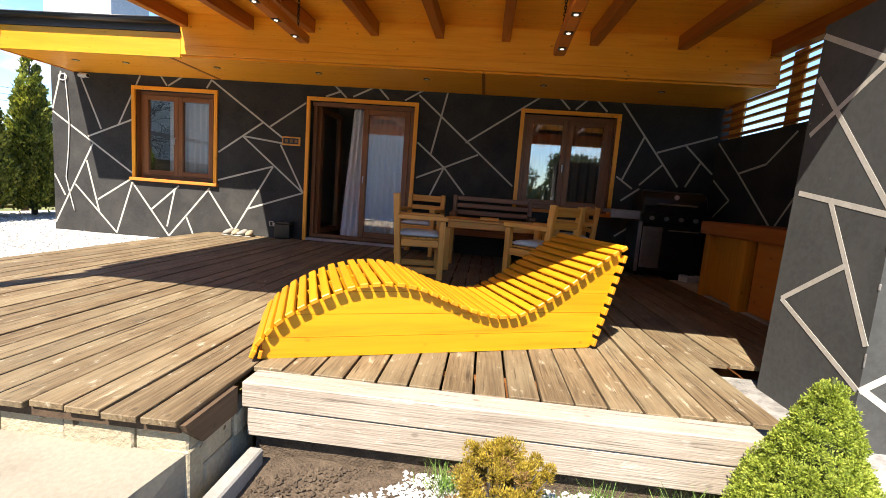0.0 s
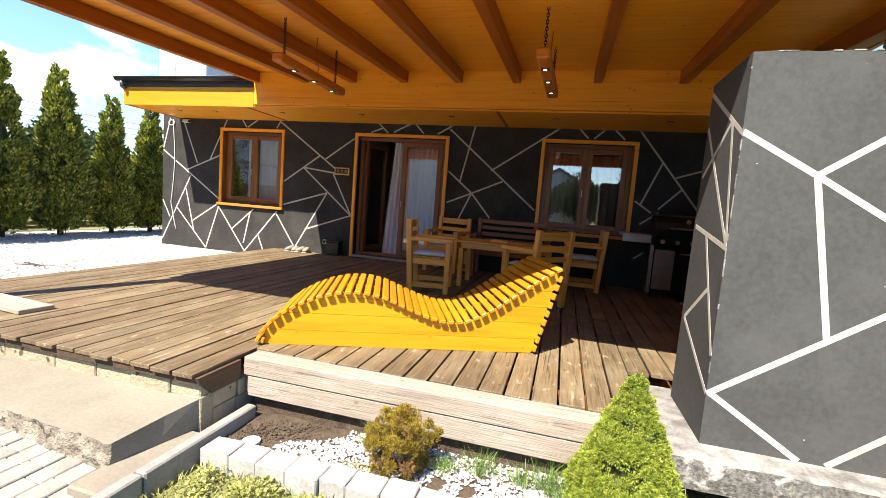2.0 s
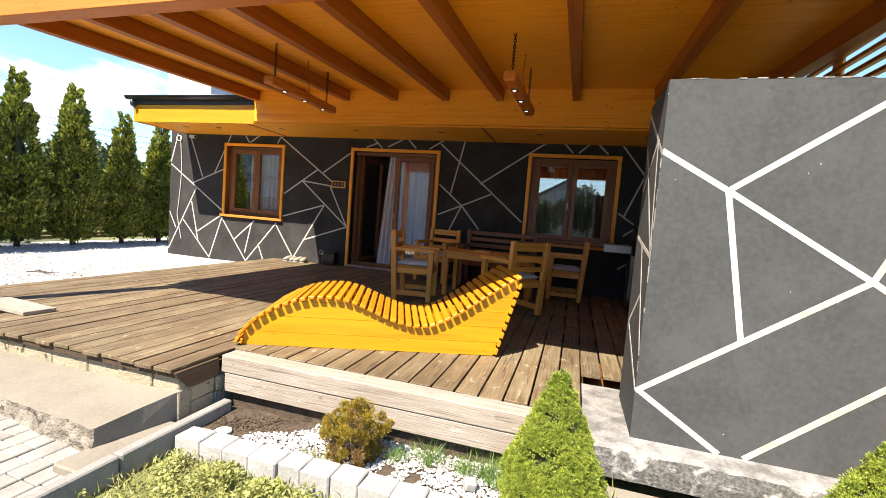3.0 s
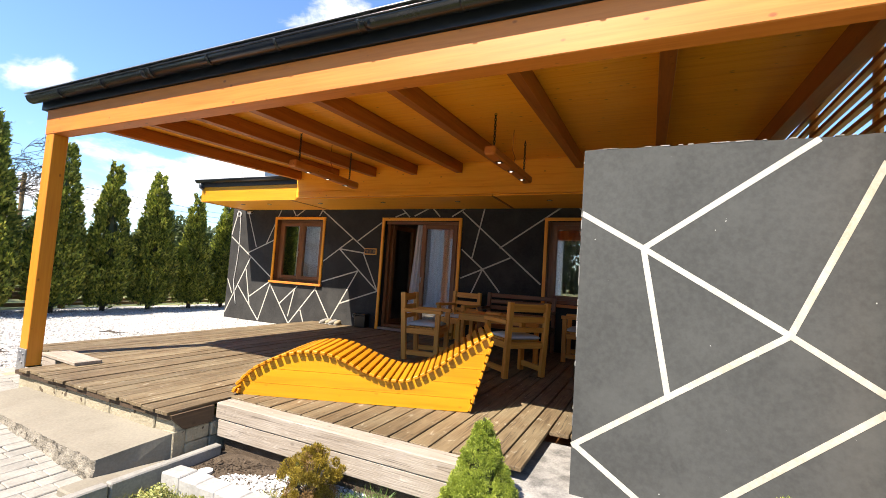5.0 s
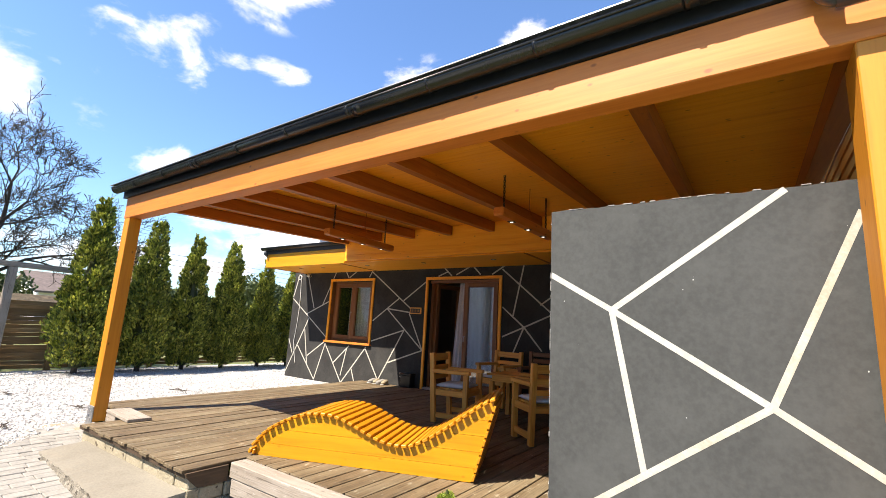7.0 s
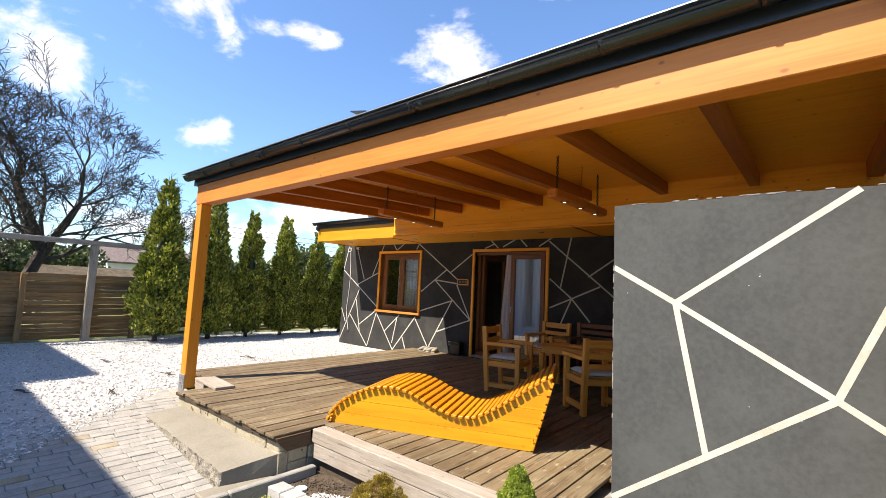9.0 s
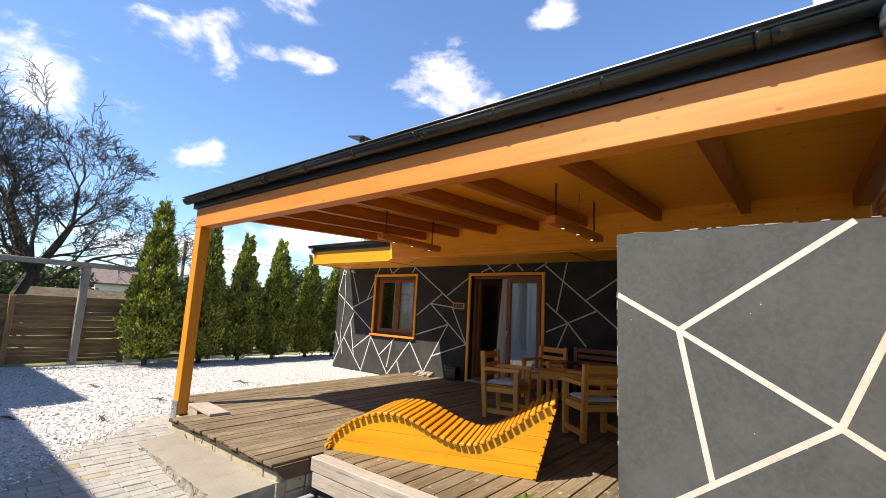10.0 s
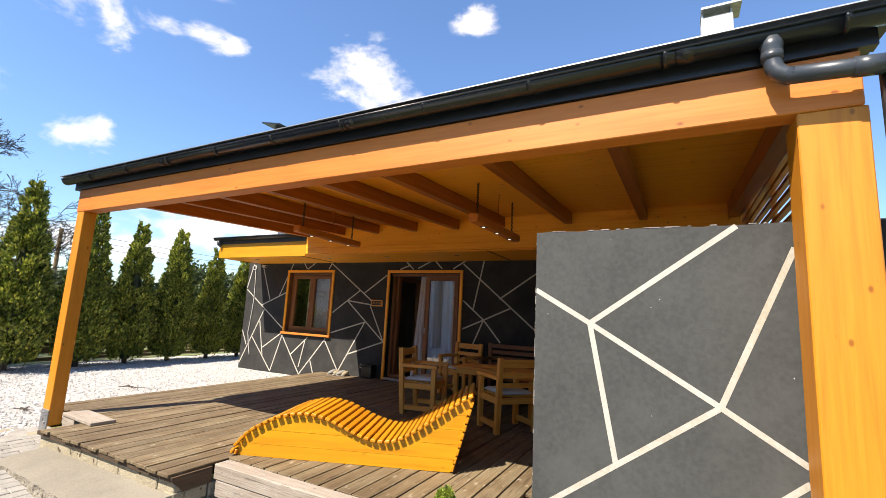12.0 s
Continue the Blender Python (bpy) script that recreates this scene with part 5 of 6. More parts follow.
def make_counter():
    c = holder("bar_counter", "orange glazed wooden bar counter with a thick top", "counter")
    part("worktop", boxed(2.50, 3.28, 3.40, 5.24, 0.665, 0.80, bevel=0.008), M["rafter_y"], c, "thick red-brown glazed worktop")
    part("panel", boxed(2.60, 2.64, 4.66, 5.10, 0.02, 0.663), M["pine_z"], c)
    part("panel", boxed(2.60, 2.64, 3.45, 4.36, 0.02, 0.663), M["pine_y"], c)
    part("post", boxed(2.52, 2.62, 4.40, 4.50, 0.0, 0.663, bevel=0.005), M["pine_z"], c)
    part("post", boxed(2.585, 2.655, 4.53, 4.64, 0.0, 0.663, bevel=0.005), M["pine_z"], c)
    part("post", boxed(2.54, 2.64, 5.105, 5.19, 0.0, 0.663, bevel=0.005), M["pine_z"], c)
    part("end_panel", boxed(2.66, 3.27, 5.13, 5.17, 0.02, 0.663), M["pine_x"], c)
    thing("plinth", boxed(2.56, 3.28, 3.0, 6.0, -0.12, 0.006), M["concrete"], "grey concrete floor strip below the counter", "floor", "structure")


# ---- hanging lamps ----
def make_hanging_lamp(x, dx):
    """A wooden beam with three spots on two chains."""
    l = holder("hanging_lamp", "orange wooden beam lamp with three spots hung on black chains", "lamp", pose(x, 4.17, 0, 0, 0, dx), group="hanging lamps")
    z0 = 2.297
    part("beam", boxed(-0.058, 0.058, -0.68, 0.64, z0, z0 + 0.09, bevel=0.016), M["pine_y"], l)
    for y in (-0.385, 0.0, 0.40):
        s = part("spot_housing", boxed(-0.036, 0.036, y - 0.036, y + 0.036, z0 - 0.006, z0 + 0.001, bevel=0.003), M["black"], l, "black square spot")
        part("spot_lens", tube(bmesh.new(), [(0, y, z0 - 0.0065), (0, y, z0 - 0.009)], 0.017, 12), M["led"], s)
    for y in (-0.56, 0.47):
        top = under(4.17 + y) + 0.155
        bm = bmesh.new()
        z = z0 + 0.09
        k = 0
        while z < top - 0.02:
            ring = [(0.011 * math.cos(a), 0.020 * math.sin(a) + z + 0.018) for a in (2 * math.pi * i / 8 for i in range(9))]
            pts = [((u, y, v) if k % 2 == 0 else (0, y + u, v)) for u, v in ring]
            tube(bm, pts, 0.0045, 5, cap=False)
            z += 0.028
            k += 1
        part("chain", bm, M["black"], l)
    part("cable", tube(bmesh.new(), [(0, 0.05, z0 + 0.085), (0.02, 0.06, z0 + 0.16), (-0.01, 0.04, z0 + 0.25), (0.0, 0.03, under(4.2) + 0.155)], 0.005, 6), M["rafter_z"], l)


# ---- small things on the house ----
def make_small():
    n = holder("name_plaque", "small wooden framed plaque with light bars beside the door", "plaque")
    part("frame", boxed(-3.005, -2.725, WALL_Y - 0.03, WALL_Y - 0.004, 1.425, 1.555, bevel=0.004), M["teak_x"], n)
    part("panel", boxed(-2.985, -2.745, WALL_Y - 0.034, WALL_Y - 0.031, 1.447, 1.533), M["anthracite"], n)
    for x in (-2.955, -2.88, -2.805):
        part("bar", boxed(x, x + 0.045, WALL_Y - 0.037, WALL_Y - 0.0345, 1.465, 1.515), M["fence_z"], n)
    s = holder("wall_socket", "white outdoor socket low on the wall", "socket")
    part("body", boxed(-3.17, -3.06, WALL_Y - 0.035, WALL_Y - 0.004, 0.17, 0.25, bevel=0.006), M["whiteplastic"], s)
    part("cover", boxed(-3.16, -3.115, WALL_Y - 0.042, WALL_Y - 0.036, 0.18, 0.24, bevel=0.003), M["black"], s)
    v = holder("fire_box", "black metal box standing by the wall", "box")
    part("body", boxed(-3.03, -2.78, WALL_Y - 0.16, WALL_Y - 0.01, 0.002, 0.23, bevel=0.01), M["black"], v)
    part("lid", boxed(-3.04, -2.77, WALL_Y - 0.17, WALL_Y - 0.005, 0.232, 0.262, bevel=0.006), M["black"], v)
    for x, dx in ((-3.74, 0), (-3.52, 0.02)):
        for k in (0, 1):
            bm = bmesh.new()
            bmesh.ops.create_uvsphere(bm, u_segments=14, v_segments=8, radius=1.0)
            for w in bm.verts:
                w.co = Vector((w.co.x * 0.05 * (1 + 0.2 * w.co.y), w.co.y * 0.125, max(0.0, (w.co.z + 0.55) * 0.045 * (1.1 - 0.35 * w.co.y))))
            sh = holder("shoe", "beige and grey low shoe standing by the wall", "shoe", pose(x + 0.11 * k, WALL_Y - 0.17, 0.014, 0, 0, 170 + 20 * k), group="shoes by the wall")
            part("upper", bm, M["paver_warm"] if k else M["kerb"], sh, smooth=True)
            part("sole", boxed(-0.045, 0.045, -0.12, 0.12, -0.012, 0.0, bevel=0.006), M["whitestone"], sh)
    c = holder("security_camera", "small white security camera under the eave", "camera")
    part("bracket", tube(bmesh.new(), [(-6.28, WALL_Y - 0.005, 2.27), (-6.28, WALL_Y - 0.08, 2.27)], 0.03, 12), M["whiteplastic"], c, smooth=True)
    part("body", tube(bmesh.new(), [(-6.24, WALL_Y - 0.10, 2.27), (-6.06, WALL_Y - 0.16, 2.25)], 0.032, 12), M["whiteplastic"], c, smooth=True)
    part("lens", tube(bmesh.new(), [(-6.062, WALL_Y - 0.16, 2.25), (-6.05, WALL_Y - 0.165, 2.248)], 0.024, 12), M["black"], c)
    pts = []
    for i in range(41):
        u = i / 40
        z = 2.30 - 2.15 * u
        x = -6.62 + 0.09 * math.sin(2.6 * u + 0.3) + (0.0 if u < 0.75 else 0.55 * (u - 0.75) ** 1.2 * 2)
        pts.append((x - 0.16 * max(0, u - 0.35) * (1 if u < 0.8 else 0.9), WALL_Y - 0.012, z))
    thing("wall_cable", tube(bmesh.new(), pts, 0.008, 6), M["whiteplastic"], "white cable running down the house corner", "cable", smooth=True)
    pts = [(-6.62 + 0.07 * math.cos(a), WALL_Y - 0.02, 2.24 + 0.05 * math.sin(a)) for a in (i * 0.5 for i in range(26))]
    thing("cable_coil", tube(bmesh.new(), pts, 0.007, 6), M["whiteplastic"], "coiled white cable under the eave", "cable", smooth=True)


# ---- the bed in front of the deck ----
def scatter(n, x0, x1, y0, y1, z, size, rng, material, name, label, category, flat=0.7, keep=None):
    base = np.array([(1, 0, 0), (-1, 0, 0), (0, 1, 0), (0, -1, 0), (0, 0, 1), (0, 0, -1)], float)
    tri = np.array([(0, 2, 4), (2, 1, 4), (1, 3, 4), (3, 0, 4), (2, 0, 5), (1, 2, 5), (3, 1, 5), (0, 3, 5)])
    vs, fs = [], []
    for k in range(n):
        x, y = rng.uniform(x0, x1), rng.uniform(y0, y1)
        if keep and not keep(x, y):
            continue
        s = size * rng.uniform(0.5, 1.2)
        v = base * (s * rng.uniform(0.6, 1.2, (1, 3))) + rng.normal(0, s * 0.2, (6, 3))
        v[:, 2] *= flat
        vs.append(v + (x, y, z + rng.uniform(0, size * 0.4)))
        fs.append(tri + 6 * len(fs))
    ob = new(name, mesh_np(name, np.concatenate(vs), np.concatenate(fs), material))
    return tagged(ob, label, category, "", "stuff")


def make_bed():
    bm = bmesh.new()
    rows = []
    for j in range(8):
        y = 1.52 + 0.09 * j
        rows.append([bm.verts.new((-0.84 + 0.1 * i, y, -0.375 + 0.02 * noise.noise(Vector((i * 0.4, j * 0.5, 3))))) for i in range(25)])
    for a, c in zip(rows, rows[1:]):
        for i in range(24):
            bm.faces.new((a[i], a[i + 1], c[i + 1], c[i]))
    thing("flower_bed", bm, M["soil"], "bare dark soil of the narrow bed before the deck", "bed", "structure")
    rng = np.random.default_rng(7)
    scatter(900, -0.72, 0.1, 1.58, 1.99, -0.375, 0.012, rng, M["soil"], "soil_crumbs", "crumbs of dark soil", "soil")
    scatter(5200, -0.42, 1.36, 1.58, 2.02, -0.37, 0.011, rng, M["pebble"], "bed_gravel", "white gravel spread over part of the bed", "gravel",
            keep=lambda x, y: x + 0.25 * math.sin(9 * y) > -0.40 + 0.6 * max(0, y - 1.86) and not (0.25 < x < 0.75 and y < 1.75 and math.sin(40 * x) > 0.3))
    k = holder("kerb", "grey concrete kerb stone along the paving", "kerb", kind="structure")
    for y0, y1 in ((1.16, 1.93), (0.155, 1.155), (-0.85, 0.15)):
        part("kerb_stone", boxed(-0.80, -0.735, y0 + 0.003, y1 - 0.003, -0.46, -0.295, bevel=0.008), M["kerb"], k)
    part("kerb_stone", boxed(-1.02, -0.83, 1.02, 1.60, -0.46, -0.335, bevel=0.01), M["slab"], k)
    w = holder("stone_border", "whitewashed stone blocks bordering the bed", "border", kind="structure")
    r = random.Random(6)
    x = -0.715
    while x < 1.3:
        ln = r.uniform(0.14, 0.19)
        part("border_stone", boxed(-ln / 2 + 0.002, ln / 2 - 0.002, -0.065, 0.075, -0.13, 0, m=pose(x + ln / 2, 1.51 + r.uniform(-0.012, 0.012), -0.318 + r.uniform(-0.008, 0.006), r.uniform(-2, 2), r.uniform(-2, 2), r.uniform(-3, 3)), bevel=0.007), M["whitestone"], w)
        x += ln
    p = thing("white_pot", tube(bmesh.new(), [(-0.56, 1.66, -0.37), (-0.56, 1.66, -0.352)], 0.05, 16), M["whiteplastic"], "small white plastic dish lying in the bed", "dish")
    thing("white_stone", boxed(-0.035, 0.035, -0.03, 0.03, -0.03, 0.03, m=pose(0.98, 1.72, -0.335, 10, 8, 25), bevel=0.012), M["whitestone"], "white stone lying in the bed", "stone")


def clump(name, rng, n, shape, length, width, material, inner=0.75):
    """Leaf positions on a shell; shape(u, a) gives radius and height for u in 0..1."""
    u = rng.random(n)
    a = rng.uniform(0, 2 * math.pi, n)
    rad = np.empty(n)
    h = np.empty(n)
    for i in range(n):
        rad[i], h[i] = shape(u[i], a[i])
    rad = rad * (inner + (1 - inner) * rng.random(n) ** 0.5)
    c = np.stack([rad * np.cos(a), rad * np.sin(a), h], 1)
    d = np.stack([np.cos(a), np.sin(a), np.full(n, 0.55)], 1) + rng.normal(0, 0.45, (n, 3))
    return leaf_mesh(name, c, d, length, width, material, rng)


def blobs_mesh(name, rng, blobs, per, length, width, material, up=0.35):
    """Leaves bristling out of many small round clumps."""
    pts, dirs = [], []
    for centre, radius in blobs:
        v = rng.normal(0, 1, (per, 3))
        v /= np.linalg.norm(v, axis=1, keepdims=True)
        pts.append(np.array(centre) + v * radius * rng.uniform(0.45, 1.0, (per, 1)))
        dirs.append(v + (0, 0, up) + rng.normal(0, 0.25, (per, 3)))
    return leaf_mesh(name, np.concatenate(pts), np.concatenate(dirs), length, width, material, rng)


def make_spruce(x, y, height, radius, seed):
    rng = np.random.default_rng(seed)
    s = holder("dwarf_spruce", "dense bright green cone-shaped dwarf spruce in the bed", "shrub", pose(x, y, -0.38))
    part("trunk", tube(bmesh.new(), [(0, 0, -0.02), (0, 0, height * 0.85)], [0.02, 0.006], 7), M["bark"], s)
    # Solid dark core puts the shade between the sprays into colour.
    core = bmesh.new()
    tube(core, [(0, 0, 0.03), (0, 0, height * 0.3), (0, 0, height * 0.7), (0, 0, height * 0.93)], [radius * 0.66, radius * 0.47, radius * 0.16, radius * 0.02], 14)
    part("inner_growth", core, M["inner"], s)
    blobs = []
    for k in range(900):
        t = 1 - math.sqrt(1 - rng.random() * 0.985)
        a = rng.uniform(0, 2 * math.pi)
        r = radius * (1 - t) ** 0.97 * (1 + 0.16 * math.sin(math.pi * (1 - t))) + 0.010
        r *= 1 + 0.16 * noise.noise(Vector((math.cos(a) * 2.2, math.sin(a) * 2.2, t * 6 + seed))) + 0.12 * noise.noise(Vector((math.cos(a) * 6, math.sin(a) * 6, t * 15 + seed)))
        if t < 0.1:
            r *= 0.85 + 1.5 * t
        b = rng.uniform(0.016, 0.036)
        blobs.append(((math.cos(a) * max(0.0, r - b), math.sin(a) * max(0.0, r - b), 0.015 + t * height * 0.985), b))
    ob = new("foliage", blobs_mesh("foliage", rng, blobs, 130, 0.011, 0.0024, M["spruce"]))
    ob.parent = s


def make_gold_bush(x, y):
    rng = np.random.default_rng(21)
    s = holder("golden_shrub", "small uneven golden-yellow conifer shrub with brown twigs", "shrub", pose(x, y, -0.40))
    bm = bmesh.new()
    r = random.Random(4)
    for i in range(26):
        a, t = r.uniform(0, 6.28), r.uniform(0.05, 0.2)
        tube(bm, [(0, 0, 0), (0.4 * t * math.cos(a), 0.4 * t * math.sin(a), 0.12), (t * math.cos(a), t * math.sin(a), r.uniform(0.12, 0.34))], [0.008, 0.005, 0.002], 5)
    part("branchwork", bm, M["bark"], s)
    gold, brown = [], []
    for k in range(150):
        t, a = r.random(), r.uniform(0, 6.28)
        lump = 1 + 0.55 * noise.noise(Vector((math.cos(a) * 1.8, math.sin(a) * 1.8, t * 3.5)))
        rr = 0.158 * math.sqrt(max(0.03, 1 - (2 * t - 0.85) ** 2 * 0.9)) * lump * r.uniform(0.75, 1.0)
        spot = ((rr * math.cos(a), rr * math.sin(a), 0.02 + 0.30 * t * (0.9 + 0.2 * lump)), r.uniform(0.018, 0.04))
        (brown if (t < 0.4 and r.random() < 0.55) or r.random() < 0.12 else gold).append(spot)
    ob = new("foliage", blobs_mesh("foliage", rng, gold, 240, 0.013, 0.0024, M["gold"], 0.8))
    ob.parent = s
    ob = new("withered_foliage", blobs_mesh("withered_foliage", rng, brown, 110, 0.015, 0.002, M["withered"], 0.3))
    ob.parent = s
    tagged(ob, "withered brown sprays")


def tuft(name, x, y, n, height, spread, material, seed, label, category, width=0.003):
    rng = np.random.default_rng(seed)
    c = np.stack([rng.normal(0, spread * 0.4, n), rng.normal(0, spread * 0.4, n), np.zeros(n)], 1)
    d = np.stack([rng.normal(0, 0.45, n), rng.normal(0, 0.45, n), np.ones(n)], 1)
    ob = new(name, leaf_mesh(name, c, d, height, width, material, rng, 0.8))
    ob.matrix_basis = pose(x, y, -0.375)
    return tagged(ob, label, category)


def make_plants():
    make_spruce(1.385, 1.75, 0.785, 0.262, 5)
    make_spruce(2.66, 1.62, 0.76, 0.29, 9)
    make_gold_bush(0.29, 1.735)
    for x, y, h, sd in ((0.08, 1.90, 0.13, 1), (0.52, 1.83, 0.09, 2), (0.70, 1.86, 0.13, 3), (0.92, 1.84, 0.12, 4), (1.06, 1.84, 0.15, 5), (1.14, 1.80, 0.14, 6)):
        tuft("pine_seedling", x, y, 130, h, 0.09, M["pineneedle"], sd, "young green pine seedling in the bed", "plant", 0.0016)
    tuft("grass_tuft", 1.62, 1.80, 90, 0.13, 0.1, M["blade"], 8, "dry grass tuft at the ledge", "grass")
    tuft("grass_tuft", 0.1, 1.62, 70, 0.06, 0.1, M["blade"], 12, "low green tuft in the gravel", "grass")
    rng = np.random.default_rng(31)
    n = 26000
    x, y = rng.uniform(-0.72, 3.4, n), rng.uniform(-1.6, 1.44, n)
    c = np.stack([x, y, np.full(n, -0.415)], 1)
    d = np.stack([rng.normal(0, 0.7, n), rng.normal(0, 0.7, n), np.ones(n)], 1)
    ob = new("lawn", leaf_mesh("lawn", c, d, 0.055, 0.0035, M["blade"], rng, 0.8))
    tagged(ob, "patchy short grass with dry blades", "grass", "", "stuff")
    n = 9000
    cx, cy = rng.uniform(-0.7, 1.2, n), rng.uniform(0.7, 1.42, n)
    keep = np.array([noise.noise(Vector((a * 3.2, b * 3.2, 5))) > 0.08 for a, b in zip(cx, cy)])
    cx, cy = cx[keep], cy[keep]
    c = np.stack([cx, cy, -0.41 + rng.uniform(0.0, 0.07, len(cx))], 1)
    d = np.stack([rng.normal(0, 1, len(cx)), rng.normal(0, 1, len(cx)), rng.uniform(0.0, 0.7, len(cx))], 1)
    ob = new("weeds", leaf_mesh("weeds", c, d, 0.021, 0.008, M["weed"], rng, 0.4))
    tagged(ob, "low broad-leaved weeds growing in the grass", "weeds", "", "stuff")
    for x, y, sd in ((0.02, 1.30, 3), (-0.28, 1.33, 4), (0.35, 1.22, 5)):
        r2 = np.random.default_rng(sd)
        m = 320
        a, rr = r2.uniform(0, 6.28, m), 0.11 * np.sqrt(r2.random(m))
        c = np.stack([rr * np.cos(a), rr * np.sin(a), 0.025 + 0.045 * r2.random(m) * (1 - rr / 0.14)], 1)
        d = np.stack([np.cos(a), np.sin(a), np.full(m, 0.3)], 1) + r2.normal(0, 0.4, (m, 3))
        ob = new("leafy_weed", leaf_mesh("leafy_weed", c, d, 0.024, 0.010, M["weed"], r2, 0.4))
        ob.matrix_basis = pose(x, y, -0.41)
        tagged(ob, "clump of round-leaved green weeds in the grass", "plant")


# ---- trees, fence and what lies behind ----
def thuja_mesh(seed, height, radius):
    """Upright sprays of foliage round a narrow pointed cone, with gaps between them."""
    rng = np.random.default_rng(seed)
    pts, dirs = [], []
    for k in range(560):
        t = 1 - math.sqrt(1 - rng.random() * 0.995)
        a = rng.uniform(0, 2 * math.pi)
        r = radius * (0.02 + 0.98 * (1 - t) ** 0.92) * (0.48 + min(0.52, 3.2 * t))
        r *= 1 + 0.30 * noise.noise(Vector((math.cos(a) * 2.2, math.sin(a) * 2.2, t * 9 + seed)))
        r *= rng.uniform(0.55, 1.08)
        size = rng.uniform(0.06, 0.15) * (1 - 0.68 * t)
        m = 46
        v = rng.normal(0, 1, (m, 3))
        v /= np.linalg.norm(v, axis=1, keepdims=True)
        v *= rng.random((m, 1)) ** 0.4 * (size, size, size * 1.7)
        out = np.array((math.cos(a), math.sin(a), 0.0))
        pts.append(out * r + (0, 0, 0.24 + t * height * 1.04) + v)
        dirs.append(out * 0.7 + (0, 0, 1.1) + rng.normal(0, 0.35, (m, 3)))
    return leaf_mesh("crown", np.concatenate(pts), np.concatenate(dirs), 0.075, 0.021, M["thuja"], rng)


def make_hedge():
    lib = [thuja_mesh(s, h, r) for s, h, r in ((1, 3.45, 0.60), (2, 3.25, 0.56), (3, 2.95, 0.53))]
    for i, (x, y, k, sc, tw) in enumerate(((-8.9, 3.2, 0, 1.07, 10), (-8.9, 4.36, 1, 1.06, 80), (-8.9, 5.33, 0, 0.95, 150), (-8.9, 6.32, 1, 1.01, 220), (-8.9, 7.38, 2, 0.98, 300), (-8.9, 8.35, 2, 1.0, 40), (-8.95, 9.4, 1, 0.95, 120))):
        t = holder("thuja", "tall narrow green thuja tree in a row before the fence", "tree", pose(x, y, -0.17, 0, 0, tw) @ Matrix.Scale(sc, 4), group="row of thujas")
        part("trunk", tube(bmesh.new(), [(0, 0, -0.03), (0.02, 0, 1.2), (0, 0.01, 2.9)], [0.055, 0.035, 0.01], 8), M["bark"], t)
        # Dark core behind the crown, coloured as the shade within it.
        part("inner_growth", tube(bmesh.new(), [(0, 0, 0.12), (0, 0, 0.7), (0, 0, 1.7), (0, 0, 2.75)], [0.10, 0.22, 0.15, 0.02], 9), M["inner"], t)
        ob = new("crown", lib[k])
        ob.parent = t


def make_fence():
    f = holder("slat_fence", "old brown wooden fence of horizontal slats", "fence", kind="structure")
    r = random.Random(9)
    lib = mesh_of("slat", boxed(0, 0.02, -1.0, 1.0, -0.032, 0.032, bevel=0.003), M["fence_y"])
    wide = mesh_of("slat", boxed(0, 0.02, -1.0, 1.0, -0.040, 0.040, bevel=0.003), M["fence_y"])
    for k in range(8):
        y = -2.0 + 2.0 * k
        for i in range(17):
            if r.random() < 0.04:
                continue
            z = -0.10 + 0.083 * i
            if y > 4.5 and z > 0.62:
                continue
            piece("slat", wide if y < 4.5 else lib, f, pose(-9.92 + (0.02 if i % 2 else 0), y, z, r.uniform(-0.4, 0.4), r.uniform(-6, 6), 0))
        part("post", boxed(-9.9, -9.80, y - 1.05, y - 0.95, -0.3, 1.25 if y < 6.5 else 0.66, bevel=0.006), M["fence_z"], f)
    p = holder("garden_arbour", "grey weathered timber post and beam by the fence", "arbour")
    part("post", boxed(-9.78, -9.64, 2.02, 2.16, -0.25, 1.93, bevel=0.008), M["sleeper_z"], p)
    part("post", boxed(-9.78, -9.64, -1.6, -1.46, -0.25, 1.93, bevel=0.008), M["sleeper_z"], p)
    part("beam", boxed(-9.79, -9.63, -1.9, 3.35, 1.932, 2.04, bevel=0.008), M["sleeper_y"], p)


def limb(bm, rng, p, d, length, rad, depth, tips, lift):
    """One limb that bends a little, with side shoots along it down to fine twigs."""
    n = 5 if depth > 1 else 3
    pts, rads, ways = [p.copy()], [rad], [d.copy()]
    for i in range(n):
        d = (d + Vector((rng.gauss(0, 0.17), rng.gauss(0, 0.17), rng.gauss(lift, 0.13)))).normalized()
        p = p + d * length / n
        pts.append(p.copy())
        ways.append(d.copy())
        rads.append(max(0.006, rad * (1 - 0.62 * (i + 1) / n)))
    tube(bm, pts, rads, 7 if rad > 0.05 else 5 if rad > 0.02 else 3, cap=False)
    if depth == 0:
        tips.append(p)
        return
    for i in range(rng.choice((4, 4, 5)) if depth > 1 else 4):
        k = min(n, 1 + i + (i > 0)) if depth > 1 else min(n, 1 + i)
        base = ways[k]
        axis = base.orthogonal().normalized()
        axis.rotate(Matrix.Rotation(rng.uniform(0, 6.28), 3, base))
        nd = base.copy()
        nd.rotate(Matrix.Rotation(rng.uniform(0.35, 0.95), 3, axis))
        limb(bm, rng, pts[k], nd, length * rng.uniform(0.45, 0.68), max(0.0062, rads[k] * rng.uniform(0.55, 0.8)), depth - 1, tips, lift)


